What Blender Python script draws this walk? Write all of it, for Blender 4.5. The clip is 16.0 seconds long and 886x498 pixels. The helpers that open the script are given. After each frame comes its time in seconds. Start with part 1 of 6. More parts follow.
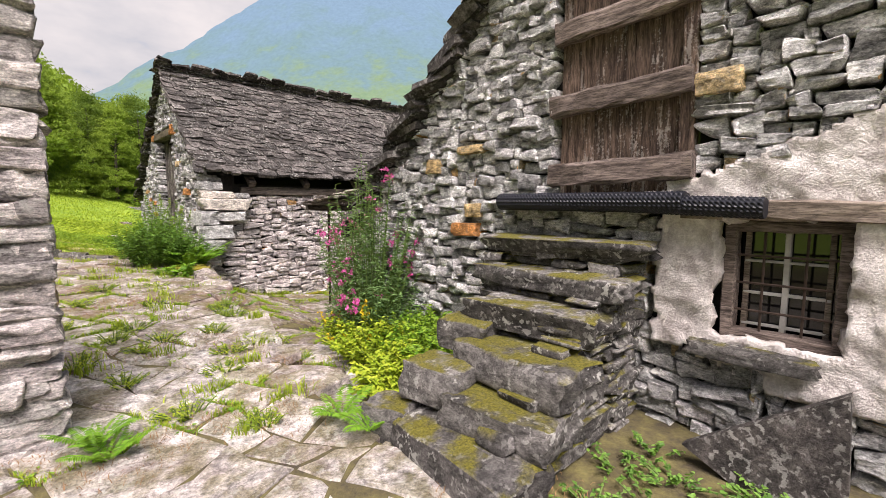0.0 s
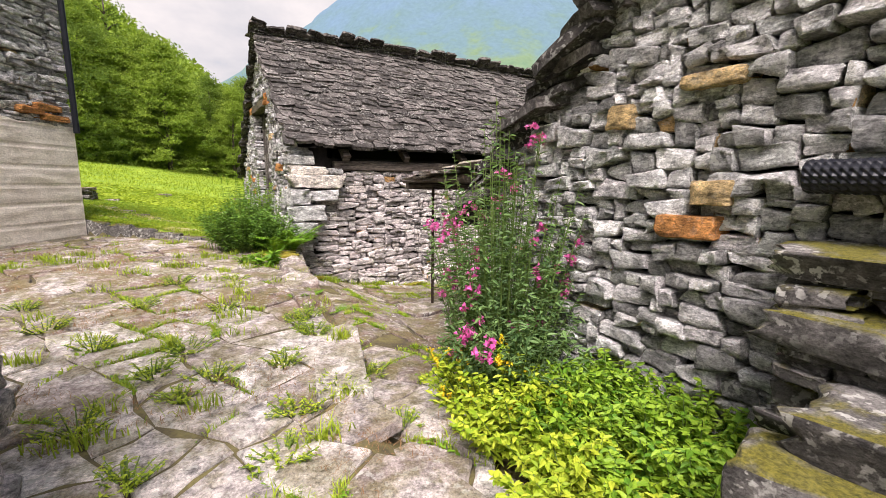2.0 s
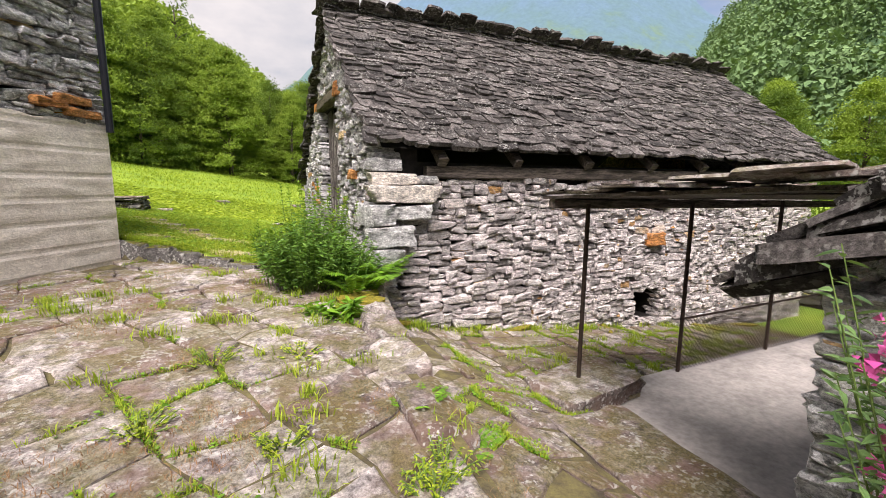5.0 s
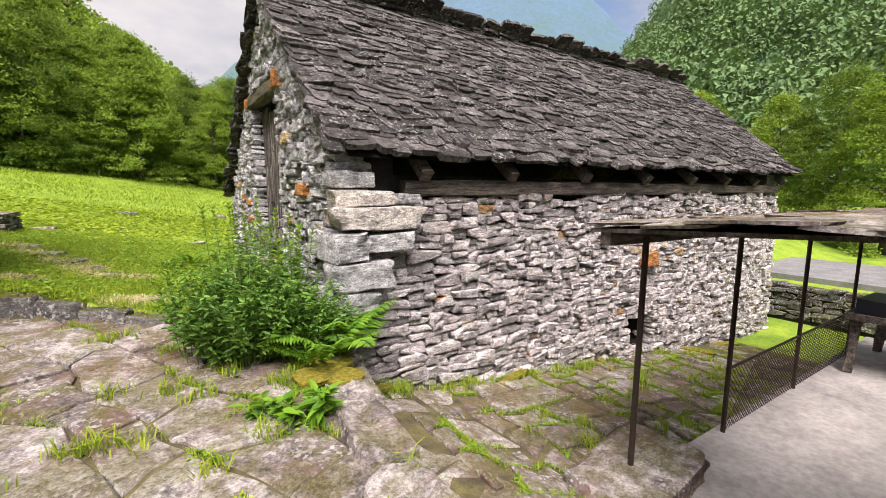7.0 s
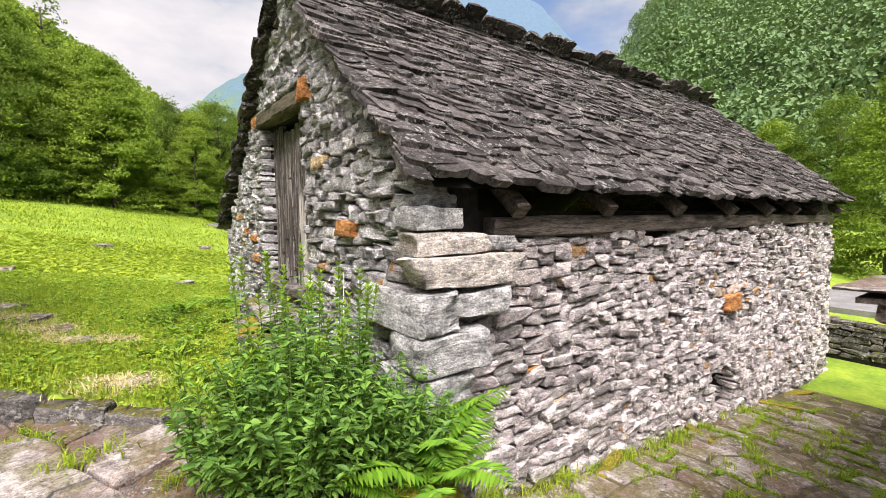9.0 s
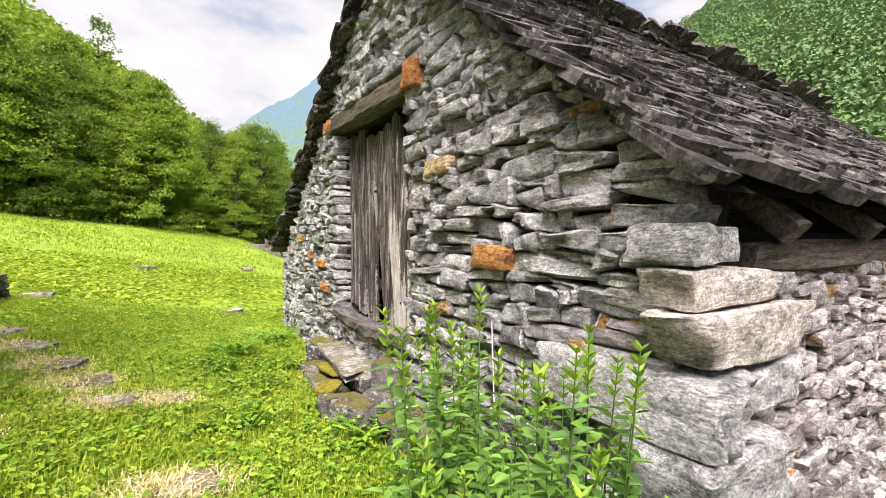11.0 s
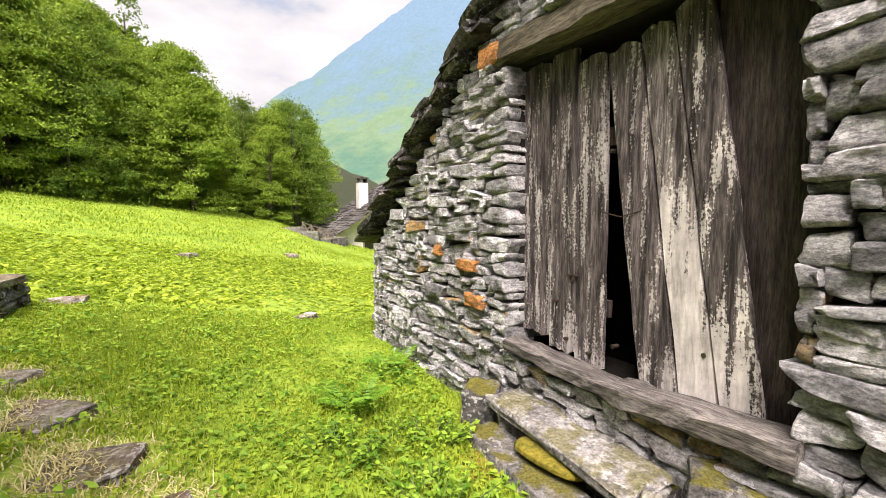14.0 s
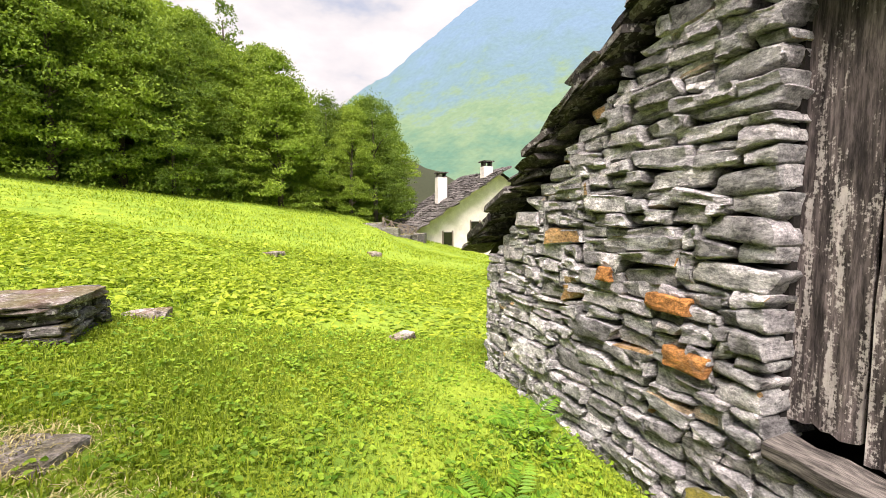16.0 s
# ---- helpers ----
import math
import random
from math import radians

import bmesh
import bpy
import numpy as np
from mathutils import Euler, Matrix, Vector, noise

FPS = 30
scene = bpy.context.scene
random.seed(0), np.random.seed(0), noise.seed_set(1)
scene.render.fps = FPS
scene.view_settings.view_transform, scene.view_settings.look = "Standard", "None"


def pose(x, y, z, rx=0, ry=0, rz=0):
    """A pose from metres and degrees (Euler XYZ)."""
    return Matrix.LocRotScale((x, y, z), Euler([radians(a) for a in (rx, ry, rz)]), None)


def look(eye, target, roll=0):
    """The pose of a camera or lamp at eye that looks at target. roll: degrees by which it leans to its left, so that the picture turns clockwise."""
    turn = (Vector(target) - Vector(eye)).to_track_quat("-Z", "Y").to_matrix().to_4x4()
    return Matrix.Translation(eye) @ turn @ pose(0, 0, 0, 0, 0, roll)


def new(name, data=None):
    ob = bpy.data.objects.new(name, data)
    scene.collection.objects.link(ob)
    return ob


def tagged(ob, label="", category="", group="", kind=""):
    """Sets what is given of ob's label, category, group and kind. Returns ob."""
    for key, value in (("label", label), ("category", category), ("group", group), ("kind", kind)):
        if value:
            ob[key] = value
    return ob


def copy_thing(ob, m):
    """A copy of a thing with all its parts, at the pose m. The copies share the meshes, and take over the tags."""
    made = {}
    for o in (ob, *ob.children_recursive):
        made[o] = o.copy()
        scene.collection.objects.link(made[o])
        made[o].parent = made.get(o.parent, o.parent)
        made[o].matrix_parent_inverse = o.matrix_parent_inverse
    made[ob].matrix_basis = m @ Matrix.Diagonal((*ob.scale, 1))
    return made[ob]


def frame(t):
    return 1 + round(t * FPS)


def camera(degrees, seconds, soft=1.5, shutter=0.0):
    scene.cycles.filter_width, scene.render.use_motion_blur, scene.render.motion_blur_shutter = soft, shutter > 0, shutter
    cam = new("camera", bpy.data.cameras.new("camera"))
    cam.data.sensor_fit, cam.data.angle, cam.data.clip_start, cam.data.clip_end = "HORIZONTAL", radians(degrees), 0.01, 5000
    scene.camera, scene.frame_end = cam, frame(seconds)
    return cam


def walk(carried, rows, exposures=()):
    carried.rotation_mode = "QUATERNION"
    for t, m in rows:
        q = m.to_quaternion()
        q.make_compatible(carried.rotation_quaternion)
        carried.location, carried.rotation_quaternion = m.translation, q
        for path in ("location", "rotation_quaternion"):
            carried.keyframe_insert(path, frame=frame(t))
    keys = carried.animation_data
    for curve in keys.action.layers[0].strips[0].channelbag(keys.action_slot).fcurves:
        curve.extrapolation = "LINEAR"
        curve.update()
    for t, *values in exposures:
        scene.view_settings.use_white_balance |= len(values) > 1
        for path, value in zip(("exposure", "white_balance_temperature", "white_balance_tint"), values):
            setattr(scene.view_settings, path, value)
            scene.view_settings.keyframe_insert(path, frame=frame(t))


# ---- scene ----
cam = camera(91.8, 16.0, soft=0.4)
METRES, EYE, TILT, LEAN, TURN = 12.5, 1.4, -5.7, 0.0, -42.8
ROWS = [
    (0.0, 0.0, 0.0, 0.0, 0.0, 0.0, -0.0),
    (0.5, -0.0128, 0.0285, 0.0034, 3.2, -1.43, -0.35),
    (1.0, -0.0212, 0.0643, 0.0085, 6.38, -2.34, -0.68),
    (1.5, -0.0378, 0.1006, 0.01, 9.25, -2.84, -0.97),
    (2.0, -0.0482, 0.1323, 0.014, 12.09, -3.16, -1.27),
    (2.5, -0.0624, 0.1669, 0.0202, 15.21, -3.31, -1.6),
    (3.0, -0.0908, 0.1903, 0.0241, 18.22, -3.35, -1.9),
    (3.5, -0.1122, 0.2136, 0.0265, 20.52, -3.26, -2.11),
    (6.0, -0.2065, 0.3161, 0.051, 14.68, -2.44, -1.5),
    (6.5, -0.2292, 0.3357, 0.0574, 12.21, -2.4, -1.23),
    (7.0, -0.2406, 0.3636, 0.0599, 9.81, -2.14, -0.98),
    (7.5, -0.2615, 0.3862, 0.0607, 7.64, -1.64, -0.79),
    (8.0, -0.2883, 0.4023, 0.0674, 6.59, -1.05, -0.66),
    (10.5, -0.3919, 0.5, 0.0849, 9.81, 4.14, -0.99),
    (11.0, -0.4189, 0.5198, 0.0859, 10.77, 3.99, -1.08),
    (11.5, -0.4424, 0.5413, 0.0886, 11.0, 3.69, -1.02),
    (12.0, -0.4652, 0.5656, 0.0917, 10.89, 3.35, -1.01),
    (12.5, -0.4947, 0.5831, 0.0921, 10.89, 2.83, -1.02),
    (13.0, -0.5212, 0.6019, 0.0938, 11.27, 2.23, -1.07),
    (13.5, -0.5454, 0.6244, 0.0997, 12.08, 1.74, -1.14),
    (14.0, -0.5733, 0.6385, 0.1037, 13.44, 1.37, -1.23),
    (14.5, -0.5888, 0.6531, 0.106, 15.57, 1.1, -1.35),
    (15.0, -0.6021, 0.6836, 0.1129, 18.36, 0.8, -1.61),
    (15.5, -0.6164, 0.6996, 0.1172, 21.02, 0.52, -1.92),
    (16.0, -0.6457, 0.7151, 0.1198, 22.95, 0.3, -2.16),
]
walk(cam, [(t, pose(0, 0, EYE, TILT, LEAN, TURN) @ pose(METRES * x, METRES * y, METRES * z, 90 + pitch, roll, yaw)) for t, x, y, z, yaw, pitch, roll in ROWS],
     exposures=[(0.0, 0.5, 6650, 19), (3.0, 0.68, 6650, 19), (6.0, 0.5, 6550, 18), (8.0, 0.56, 6550, 18), (10.5, 0.86, 6550, 17), (16.0, 0.88, 6850, 20)])

# ---- light ----
world = bpy.data.worlds.new("sky")
scene.world = world
world.use_nodes = True
wn, wl = world.node_tree.nodes, world.node_tree.links
wn.clear()
w_out = wn.new("ShaderNodeOutputWorld")
w_bg = wn.new("ShaderNodeBackground")
sky = wn.new("ShaderNodeTexSky")
sky.sky_type = "NISHITA"
sky.sun_disc = False
sky.sun_elevation, sky.sun_rotation = radians(58), radians(211)
w_co = wn.new("ShaderNodeTexCoord")
w_map = wn.new("ShaderNodeMapping")
w_map.inputs["Scale"].default_value = (1.0, 1.0, 2.2)
w_noise = wn.new("ShaderNodeTexNoise")
w_noise.inputs["Scale"].default_value, w_noise.inputs["Detail"].default_value = 2.3, 6
w_noise.inputs["Roughness"].default_value = 0.55
w_ramp = wn.new("ShaderNodeValToRGB")
w_ramp.color_ramp.elements[0].position, w_ramp.color_ramp.elements[1].position = 0.34, 0.52
w_gain = wn.new("ShaderNodeVectorMath")
w_gain.operation = "SCALE"
w_gain.inputs["Scale"].default_value = 0.12
w_mix = wn.new("ShaderNodeMix")
w_mix.data_type = "RGBA"
w_cloud = wn.new("ShaderNodeValToRGB")
w_cloud.color_ramp.elements[0].color, w_cloud.color_ramp.elements[1].color = (0.29, 0.335, 0.39, 1), (0.61, 0.60, 0.59, 1)
w_cloud.color_ramp.elements[0].position, w_cloud.color_ramp.elements[1].position = 0.38, 0.64
wl.new(w_co.outputs["Generated"], w_map.inputs["Vector"])
wl.new(w_map.outputs["Vector"], w_noise.inputs["Vector"])
wl.new(w_noise.outputs["Fac"], w_ramp.inputs["Fac"])
wl.new(w_noise.outputs["Fac"], w_cloud.inputs["Fac"])
wl.new(sky.outputs["Color"], w_gain.inputs[0])
wl.new(w_ramp.outputs["Color"], w_mix.inputs["Factor"])
wl.new(w_gain.outputs[0], w_mix.inputs["A"])
wl.new(w_cloud.outputs["Color"], w_mix.inputs["B"])
wl.new(w_mix.outputs["Result"], w_bg.inputs["Color"])
w_bg.inputs["Strength"].default_value = 1.0
wl.new(w_bg.outputs["Background"], w_out.inputs["Surface"])

sun = new("sun", bpy.data.lights.new("sun", "SUN"))
sun.data.energy, sun.data.angle, sun.data.color = 6.0, radians(38), (1.0, 0.955, 0.92)
sun.matrix_basis = look((-12, -20, 38), (0, 0, 0))

# ---- materials ----


def material(name, rough=0.85):
    m = bpy.data.materials.new(name)
    m.use_nodes = True
    nt = m.node_tree
    b = nt.nodes["Principled BSDF"]
    b.inputs["Roughness"].default_value = rough
    b.inputs["Specular IOR Level"].default_value = 0.25
    return m, nt, b


def node(nt, kind, inputs=None):
    n = nt.nodes.new(kind)
    for k, v in (inputs or {}).items():
        if isinstance(v, bpy.types.NodeSocket):
            nt.links.new(v, n.inputs[k])
        else:
            n.inputs[k].default_value = v
    return n


def ramp(nt, fac, stops):
    n = nt.nodes.new("ShaderNodeValToRGB")
    e = n.color_ramp.elements
    while len(e) < len(stops):
        e.new(0.5)
    for el, (p, c) in zip(e, stops):
        el.position = p
        el.color = (c, c, c, 1) if isinstance(c, (int, float)) else (*c, 1)
    nt.links.new(fac, n.inputs["Fac"])
    return n.outputs["Color"]


def mixc(nt, fac, a, b, blend="MIX"):
    n = nt.nodes.new("ShaderNodeMix")
    n.data_type, n.blend_type = "RGBA", blend
    for key, v in (("Factor", fac), ("A", a), ("B", b)):
        if isinstance(v, bpy.types.NodeSocket):
            nt.links.new(v, n.inputs[key])
        elif key == "Factor":
            n.inputs[key].default_value = v
        else:
            n.inputs[key].default_value = (*v, 1)
    return n.outputs["Result"]


def math_node(nt, op, a, b=0.0):
    n = nt.nodes.new("ShaderNodeMath")
    n.operation = op
    for i, v in enumerate((a, b)):
        if isinstance(v, bpy.types.NodeSocket):
            nt.links.new(v, n.inputs[i])
        else:
            n.inputs[i].default_value = v
    return n.outputs[0]


def place(nt, scale=(1, 1, 1)):
    g = nt.nodes.new("ShaderNodeNewGeometry")
    mp = node(nt, "ShaderNodeMapping", {"Vector": g.outputs["Position"], "Scale": scale})
    return mp.outputs["Vector"], g


def noise_fac(nt, vec, scale, detail=5, rough=0.6):
    return node(nt, "ShaderNodeTexNoise", {"Vector": vec, "Scale": scale, "Detail": detail, "Roughness": rough}).outputs["Fac"]


def piece_random(nt, g):
    o = nt.nodes.new("ShaderNodeObjectInfo")
    s = math_node(nt, "ADD", o.outputs["Random"], g.outputs["Random Per Island"])
    return math_node(nt, "FRACT", s)


def stone_material(name, tones, lichen=0.25, moss=0.0, bed=1.9, bump=0.95, grain=0.6, rust=0.0):
    """Layered gneiss: a tone for each piece, bedding streaks, lichen spots, moss on the upper faces."""
    m, nt, b = material(name, 0.88)
    vec, g = place(nt, (1, 1, bed))
    rnd = piece_random(nt, g)
    base = ramp(nt, rnd, tones)
    streak = noise_fac(nt, vec, 8, 12, 0.74)
    layer = noise_fac(nt, place(nt, (1, 1, 1 + 2.6 * (bed - 1)))[0], 17, 8, 0.72)
    fine = noise_fac(nt, place(nt, (1, 1, 1.4))[0], 62, 5, 0.8)
    tone = ramp(nt, streak, [(0.36, 0.2), (0.5, 0.88), (0.63, 1.5)])
    c = mixc(nt, 0.85, base, tone, "MULTIPLY")
    c = mixc(nt, 0.8, c, ramp(nt, layer, [(0.34, 0.3), (0.47, 0.95), (0.64, 1.45)]), "MULTIPLY")
    c = mixc(nt, grain, c, ramp(nt, fine, [(0.36, 0.25), (0.6, 1.55)]), "MULTIPLY")
    vec2, _ = place(nt)
    if rust:
        r = ramp(nt, noise_fac(nt, vec2, 2.2, 4), [(0.46, 0.0), (0.6, rust)])
        c = mixc(nt, r, c, (0.19, 0.115, 0.085))
    spots = noise_fac(nt, vec2, 26, 3, 0.55)
    lich = ramp(nt, spots, [(0.55, 0.0), (0.60, lichen)])
    patch = ramp(nt, noise_fac(nt, vec2, 3.1, 3), [(0.4, 0.0), (0.62, 1.0)])
    c = mixc(nt, math_node(nt, "MULTIPLY", lich, patch), c, (0.62, 0.61, 0.56))
    if moss:
        up = node(nt, "ShaderNodeSeparateXYZ", {"Vector": g.outputs["Normal"]}).outputs["Z"]
        mo = math_node(nt, "MULTIPLY", ramp(nt, up, [(0.45, 0.0), (0.8, 1.0)]), ramp(nt, noise_fac(nt, vec2, 4.5, 6), [(0.43, 0.0), (0.55, moss)]))
        green = ramp(nt, fine, [(0.35, (0.045, 0.048, 0.006)), (0.65, (0.22, 0.19, 0.025))])
        c = mixc(nt, mo, c, green)
    nt.links.new(c, b.inputs["Base Color"])
    h = math_node(nt, "ADD", math_node(nt, "ADD", streak, math_node(nt, "MULTIPLY", layer, 0.55)), math_node(nt, "MULTIPLY", fine, 0.3))
    bp = node(nt, "ShaderNodeBump", {"Height": h, "Strength": bump, "Distance": 0.06})
    nt.links.new(bp.outputs["Normal"], b.inputs["Normal"])
    return m


def two_tone(name, a, b2, scale=4, detail=6, rough=0.85, bump=0.3, stretch=(1, 1, 1), dist=0.02, lo=0.35, hi=0.65):
    m, nt, b = material(name, rough)
    vec, g = place(nt, stretch)
    f = noise_fac(nt, vec, scale, detail, 0.65)
    f2 = noise_fac(nt, vec, scale * 9, 4, 0.6)
    c = ramp(nt, f, [(lo, a), (hi, b2)])
    c = mixc(nt, 0.45, c, ramp(nt, f2, [(0.3, 0.5), (0.7, 1.3)]), "MULTIPLY")
    nt.links.new(c, b.inputs["Base Color"])
    h = math_node(nt, "ADD", f, math_node(nt, "MULTIPLY", f2, 0.4))
    bp = node(nt, "ShaderNodeBump", {"Height": h, "Strength": bump, "Distance": dist})
    nt.links.new(bp.outputs["Normal"], b.inputs["Normal"])
    return m


def leaf_material(name, dark, light, trans=0.35, rough=0.55, own=0.6, patch=1.1):
    m, nt, b = material(name, rough)
    vec, g = place(nt)
    f = math_node(nt, "ADD", math_node(nt, "MULTIPLY", piece_random(nt, g), own), math_node(nt, "MULTIPLY", noise_fac(nt, vec, patch, 3), 1 - own))
    c = ramp(nt, f, [(0.2, dark), (0.75, light)])
    nt.links.new(c, b.inputs["Base Color"])
    t = node(nt, "ShaderNodeBsdfTranslucent", {"Color": mixc(nt, 0.5, c, (0.30, 0.42, 0.03))})
    mx = node(nt, "ShaderNodeMixShader", {"Fac": trans})
    nt.links.new(b.outputs[0], mx.inputs[1])
    nt.links.new(t.outputs[0], mx.inputs[2])
    nt.links.new(mx.outputs[0], nt.nodes["Material Output"].inputs["Surface"])
    return m


def wood_material(name, dark, light, axis=2, bump=0.6, scale=5.0, pale=0.0, foot=1.4):
    m, nt, b = material(name, 0.8)
    st = [5.5, 5.5, 5.5]
    st[axis] = 0.6
    vec, g = place(nt, tuple(st))
    rnd = piece_random(nt, g)
    f = noise_fac(nt, vec, scale, 7, 0.7)
    c = ramp(nt, f, [(0.38, dark), (0.64, light)])
    v4, _ = place(nt, tuple(q * 2.2 for q in st))
    c = mixc(nt, 0.7, c, ramp(nt, noise_fac(nt, v4, scale * 2, 6, 0.7), [(0.4, 0.25), (0.55, 1.2)]), "MULTIPLY")
    c = mixc(nt, 0.7, c, ramp(nt, rnd, [(0.0, 0.65), (1.0, 1.25)]), "MULTIPLY")
    if pale:
        v2, g2 = place(nt, (6, 6, 0.7))
        zz_ = node(nt, "ShaderNodeSeparateXYZ", {"Vector": g2.outputs["Position"]}).outputs["Z"]
        foot_ = math_node(nt, "MULTIPLY", math_node(nt, "SUBTRACT", foot, zz_), 0.2)
        v3, _ = place(nt, (1, 1, 1))
        speck = math_node(nt, "MULTIPLY", noise_fac(nt, v3, 60, 3, 0.6), 0.35)
        w_ = math_node(nt, "ADD", math_node(nt, "ADD", noise_fac(nt, v2, 2.2, 8, 0.7), speck), math_node(nt, "MAXIMUM", foot_, -0.05))
        worn = ramp(nt, w_, [(0.68, 0.0), (0.73, pale)])
        c = mixc(nt, worn, c, ramp(nt, noise_fac(nt, v3, 5, 6, 0.7), [(0.35, (0.42, 0.38, 0.35)), (0.65, (0.78, 0.73, 0.67))]))
        c = mixc(nt, 0.6, c, ramp(nt, f, [(0.35, 0.45), (0.6, 1.25)]), "MULTIPLY")
    nt.links.new(c, b.inputs["Base Color"])
    bp = node(nt, "ShaderNodeBump", {"Height": f, "Strength": bump, "Distance": 0.012})
    nt.links.new(bp.outputs["Normal"], b.inputs["Normal"])
    return m


def plain(name, colour, rough=0.6, metal=0.0):
    m, nt, b = material(name, rough)
    vec, g = place(nt)
    c = mixc(nt, 0.5, colour, ramp(nt, noise_fac(nt, vec, 14, 5), [(0.3, 0.6), (0.7, 1.3)]), "MULTIPLY")
    nt.links.new(c, b.inputs["Base Color"])
    b.inputs["Metallic"].default_value = metal
    return m


GREY = [(0.0, (0.24, 0.236, 0.232)), (0.2, (0.42, 0.41, 0.40)), (0.4, (0.54, 0.545, 0.525)), (0.6, (0.62, 0.59, 0.59)), (0.78, (0.72, 0.705, 0.69)), (0.93, (0.85, 0.83, 0.81)), (0.98, (0.80, 0.78, 0.76)), (0.984, (0.54, 0.44, 0.29)), (0.995, (0.52, 0.34, 0.15)), (1.0, (0.46, 0.23, 0.07))]
M_STONE = stone_material("gneiss_rubble", GREY, 0.6)
M_STONE_GREY = stone_material("grey_gneiss_rubble", [(p, tuple(x * k for x, k in zip(c, (0.87, 0.865, 0.87)))) for p, c in GREY], 0.5)
M_QUOIN = stone_material("pale_cornerstone", [(0.0, (0.50, 0.495, 0.48)), (1.0, (0.64, 0.63, 0.61))], 0.4, bump=1.0, grain=0.75)
M_QUOIN_WARM = stone_material("warm_cornerstone", [(0.0, (0.66, 0.60, 0.53)), (1.0, (0.78, 0.71, 0.63))], 0.2, bump=1.0, grain=0.7)
M_STONE_PALE = stone_material("gneiss_rubble_pale", [(p, tuple(x * k for x, k in zip(c, (0.97, 0.90, 0.88)))) for p, c in GREY], 0.5, bed=2.2)
M_SLATE = stone_material("roof_stone", [(0.0, (0.032, 0.028, 0.026)), (0.5, (0.062, 0.055, 0.050)), (1.0, (0.14, 0.124, 0.115))], 0.42, bed=1.0, bump=0.7)
M_FLAG = stone_material("flagstone", [(0.0, (0.19, 0.155, 0.14)), (0.5, (0.31, 0.265, 0.24)), (1.0, (0.46, 0.41, 0.38))], 0.8, moss=0.55, bed=1.0, bump=0.8, rust=0.7)
M_FLAG_PALE = stone_material("pale_flagstone", [(0.0, (0.42, 0.37, 0.35)), (0.5, (0.56, 0.51, 0.48)), (1.0, (0.70, 0.65, 0.61))], 0.8, moss=0.5, bed=1.0, bump=0.8, rust=0.35)
M_STEP = stone_material("step_stone", [(0.0, (0.065, 0.06, 0.056)), (1.0, (0.19, 0.178, 0.167))], 0.7, moss=0.95, bed=1.5, bump=0.7)
M_DOORSTEP = stone_material("worn_doorstep", [(0.0, (0.26, 0.245, 0.23)), (1.0, (0.36, 0.34, 0.32))], 1.0, moss=0.7, bed=1.5, bump=0.7)
# Near-black colour holds the shade of open joints, wall cores and roof undersides.
M_GAP = two_tone("deep_gap_shade", (0.008, 0.007, 0.006), (0.025, 0.021, 0.018), 12)
M_EARTH = two_tone("earth_with_moss", (0.055, 0.044, 0.03), (0.15, 0.13, 0.05), 6, bump=1.0)
# Forest floor, its colour taken near black to include the shade under the crowns.
M_FOREST = two_tone("shade_dark_forest_floor", (0.018, 0.022, 0.01), (0.05, 0.055, 0.02), 0.8, bump=0.6)
M_MEADOW = two_tone("meadow_turf", (0.13, 0.225, 0.02), (0.27, 0.365, 0.035), 1.3, bump=0.6, dist=0.05)
M_PLASTER = two_tone("rough_lime_plaster", (0.46, 0.41, 0.385), (0.82, 0.77, 0.735), 9, bump=1.0, dist=0.04)
M_CONCRETE = two_tone("old_shuttered_concrete", (0.62, 0.555, 0.48), (0.84, 0.77, 0.68), 3, bump=0.7, stretch=(1, 1, 1.8), dist=0.02)
M_SLAB = two_tone("smooth_concrete", (0.32, 0.295, 0.27), (0.54, 0.50, 0.46), 1.6, bump=0.15)
M_WOOD_DOOR = wood_material("weathered_door_boards", (0.035, 0.028, 0.027), (0.18, 0.15, 0.142), 2, pale=0.6, foot=1.2, scale=3.5)
M_WOOD_PALE = wood_material("bleached_door_boards", (0.05, 0.04, 0.036), (0.30, 0.265, 0.24), 2, pale=0.9, foot=2.1, scale=3.5)
M_WOOD_SPECK = wood_material("speckled_door_board", (0.03, 0.024, 0.022), (0.14, 0.12, 0.11), 2, pale=0.95, foot=1.55, scale=3.5)
M_WOOD_DARK = wood_material("dark_door_post", (0.03, 0.022, 0.018), (0.10, 0.078, 0.066), 2)
M_WOOD_BROWN = wood_material("brown_door_boards", (0.055, 0.034, 0.025), (0.165, 0.115, 0.088), 2, pale=0.3, foot=1.6)
M_BEAM_Y = wood_material("grey_beam_timber", (0.09, 0.07, 0.055), (0.30, 0.245, 0.20), 1)
M_BEAM_DARK = wood_material("mossy_dark_timber", (0.05, 0.042, 0.03), (0.17, 0.145, 0.10), 1)
M_RAIL = wood_material("hewn_rail_timber", (0.06, 0.045, 0.038), (0.24, 0.19, 0.165), 1)
M_SILL = wood_material("worn_sill_timber", (0.05, 0.044, 0.04), (0.25, 0.225, 0.20), 1)
M_BEAM_X = wood_material("dark_beam_timber", (0.04, 0.033, 0.028), (0.17, 0.14, 0.115), 0)
M_IRON = plain("rusty_iron", (0.055, 0.038, 0.03), 0.7, 0.4)
M_BLACK = plain("black_plastic", (0.012, 0.013, 0.018), 0.45)
M_WHITE = plain("white_paint", (0.72, 0.70, 0.66), 0.6)
M_WINBAR = plain("dull_window_paint", (0.42, 0.41, 0.39), 0.6)
M_ORANGE = stone_material("rust_red_stone", [(0.0, (0.48, 0.20, 0.06)), (1.0, (0.60, 0.28, 0.09))], 0.1)
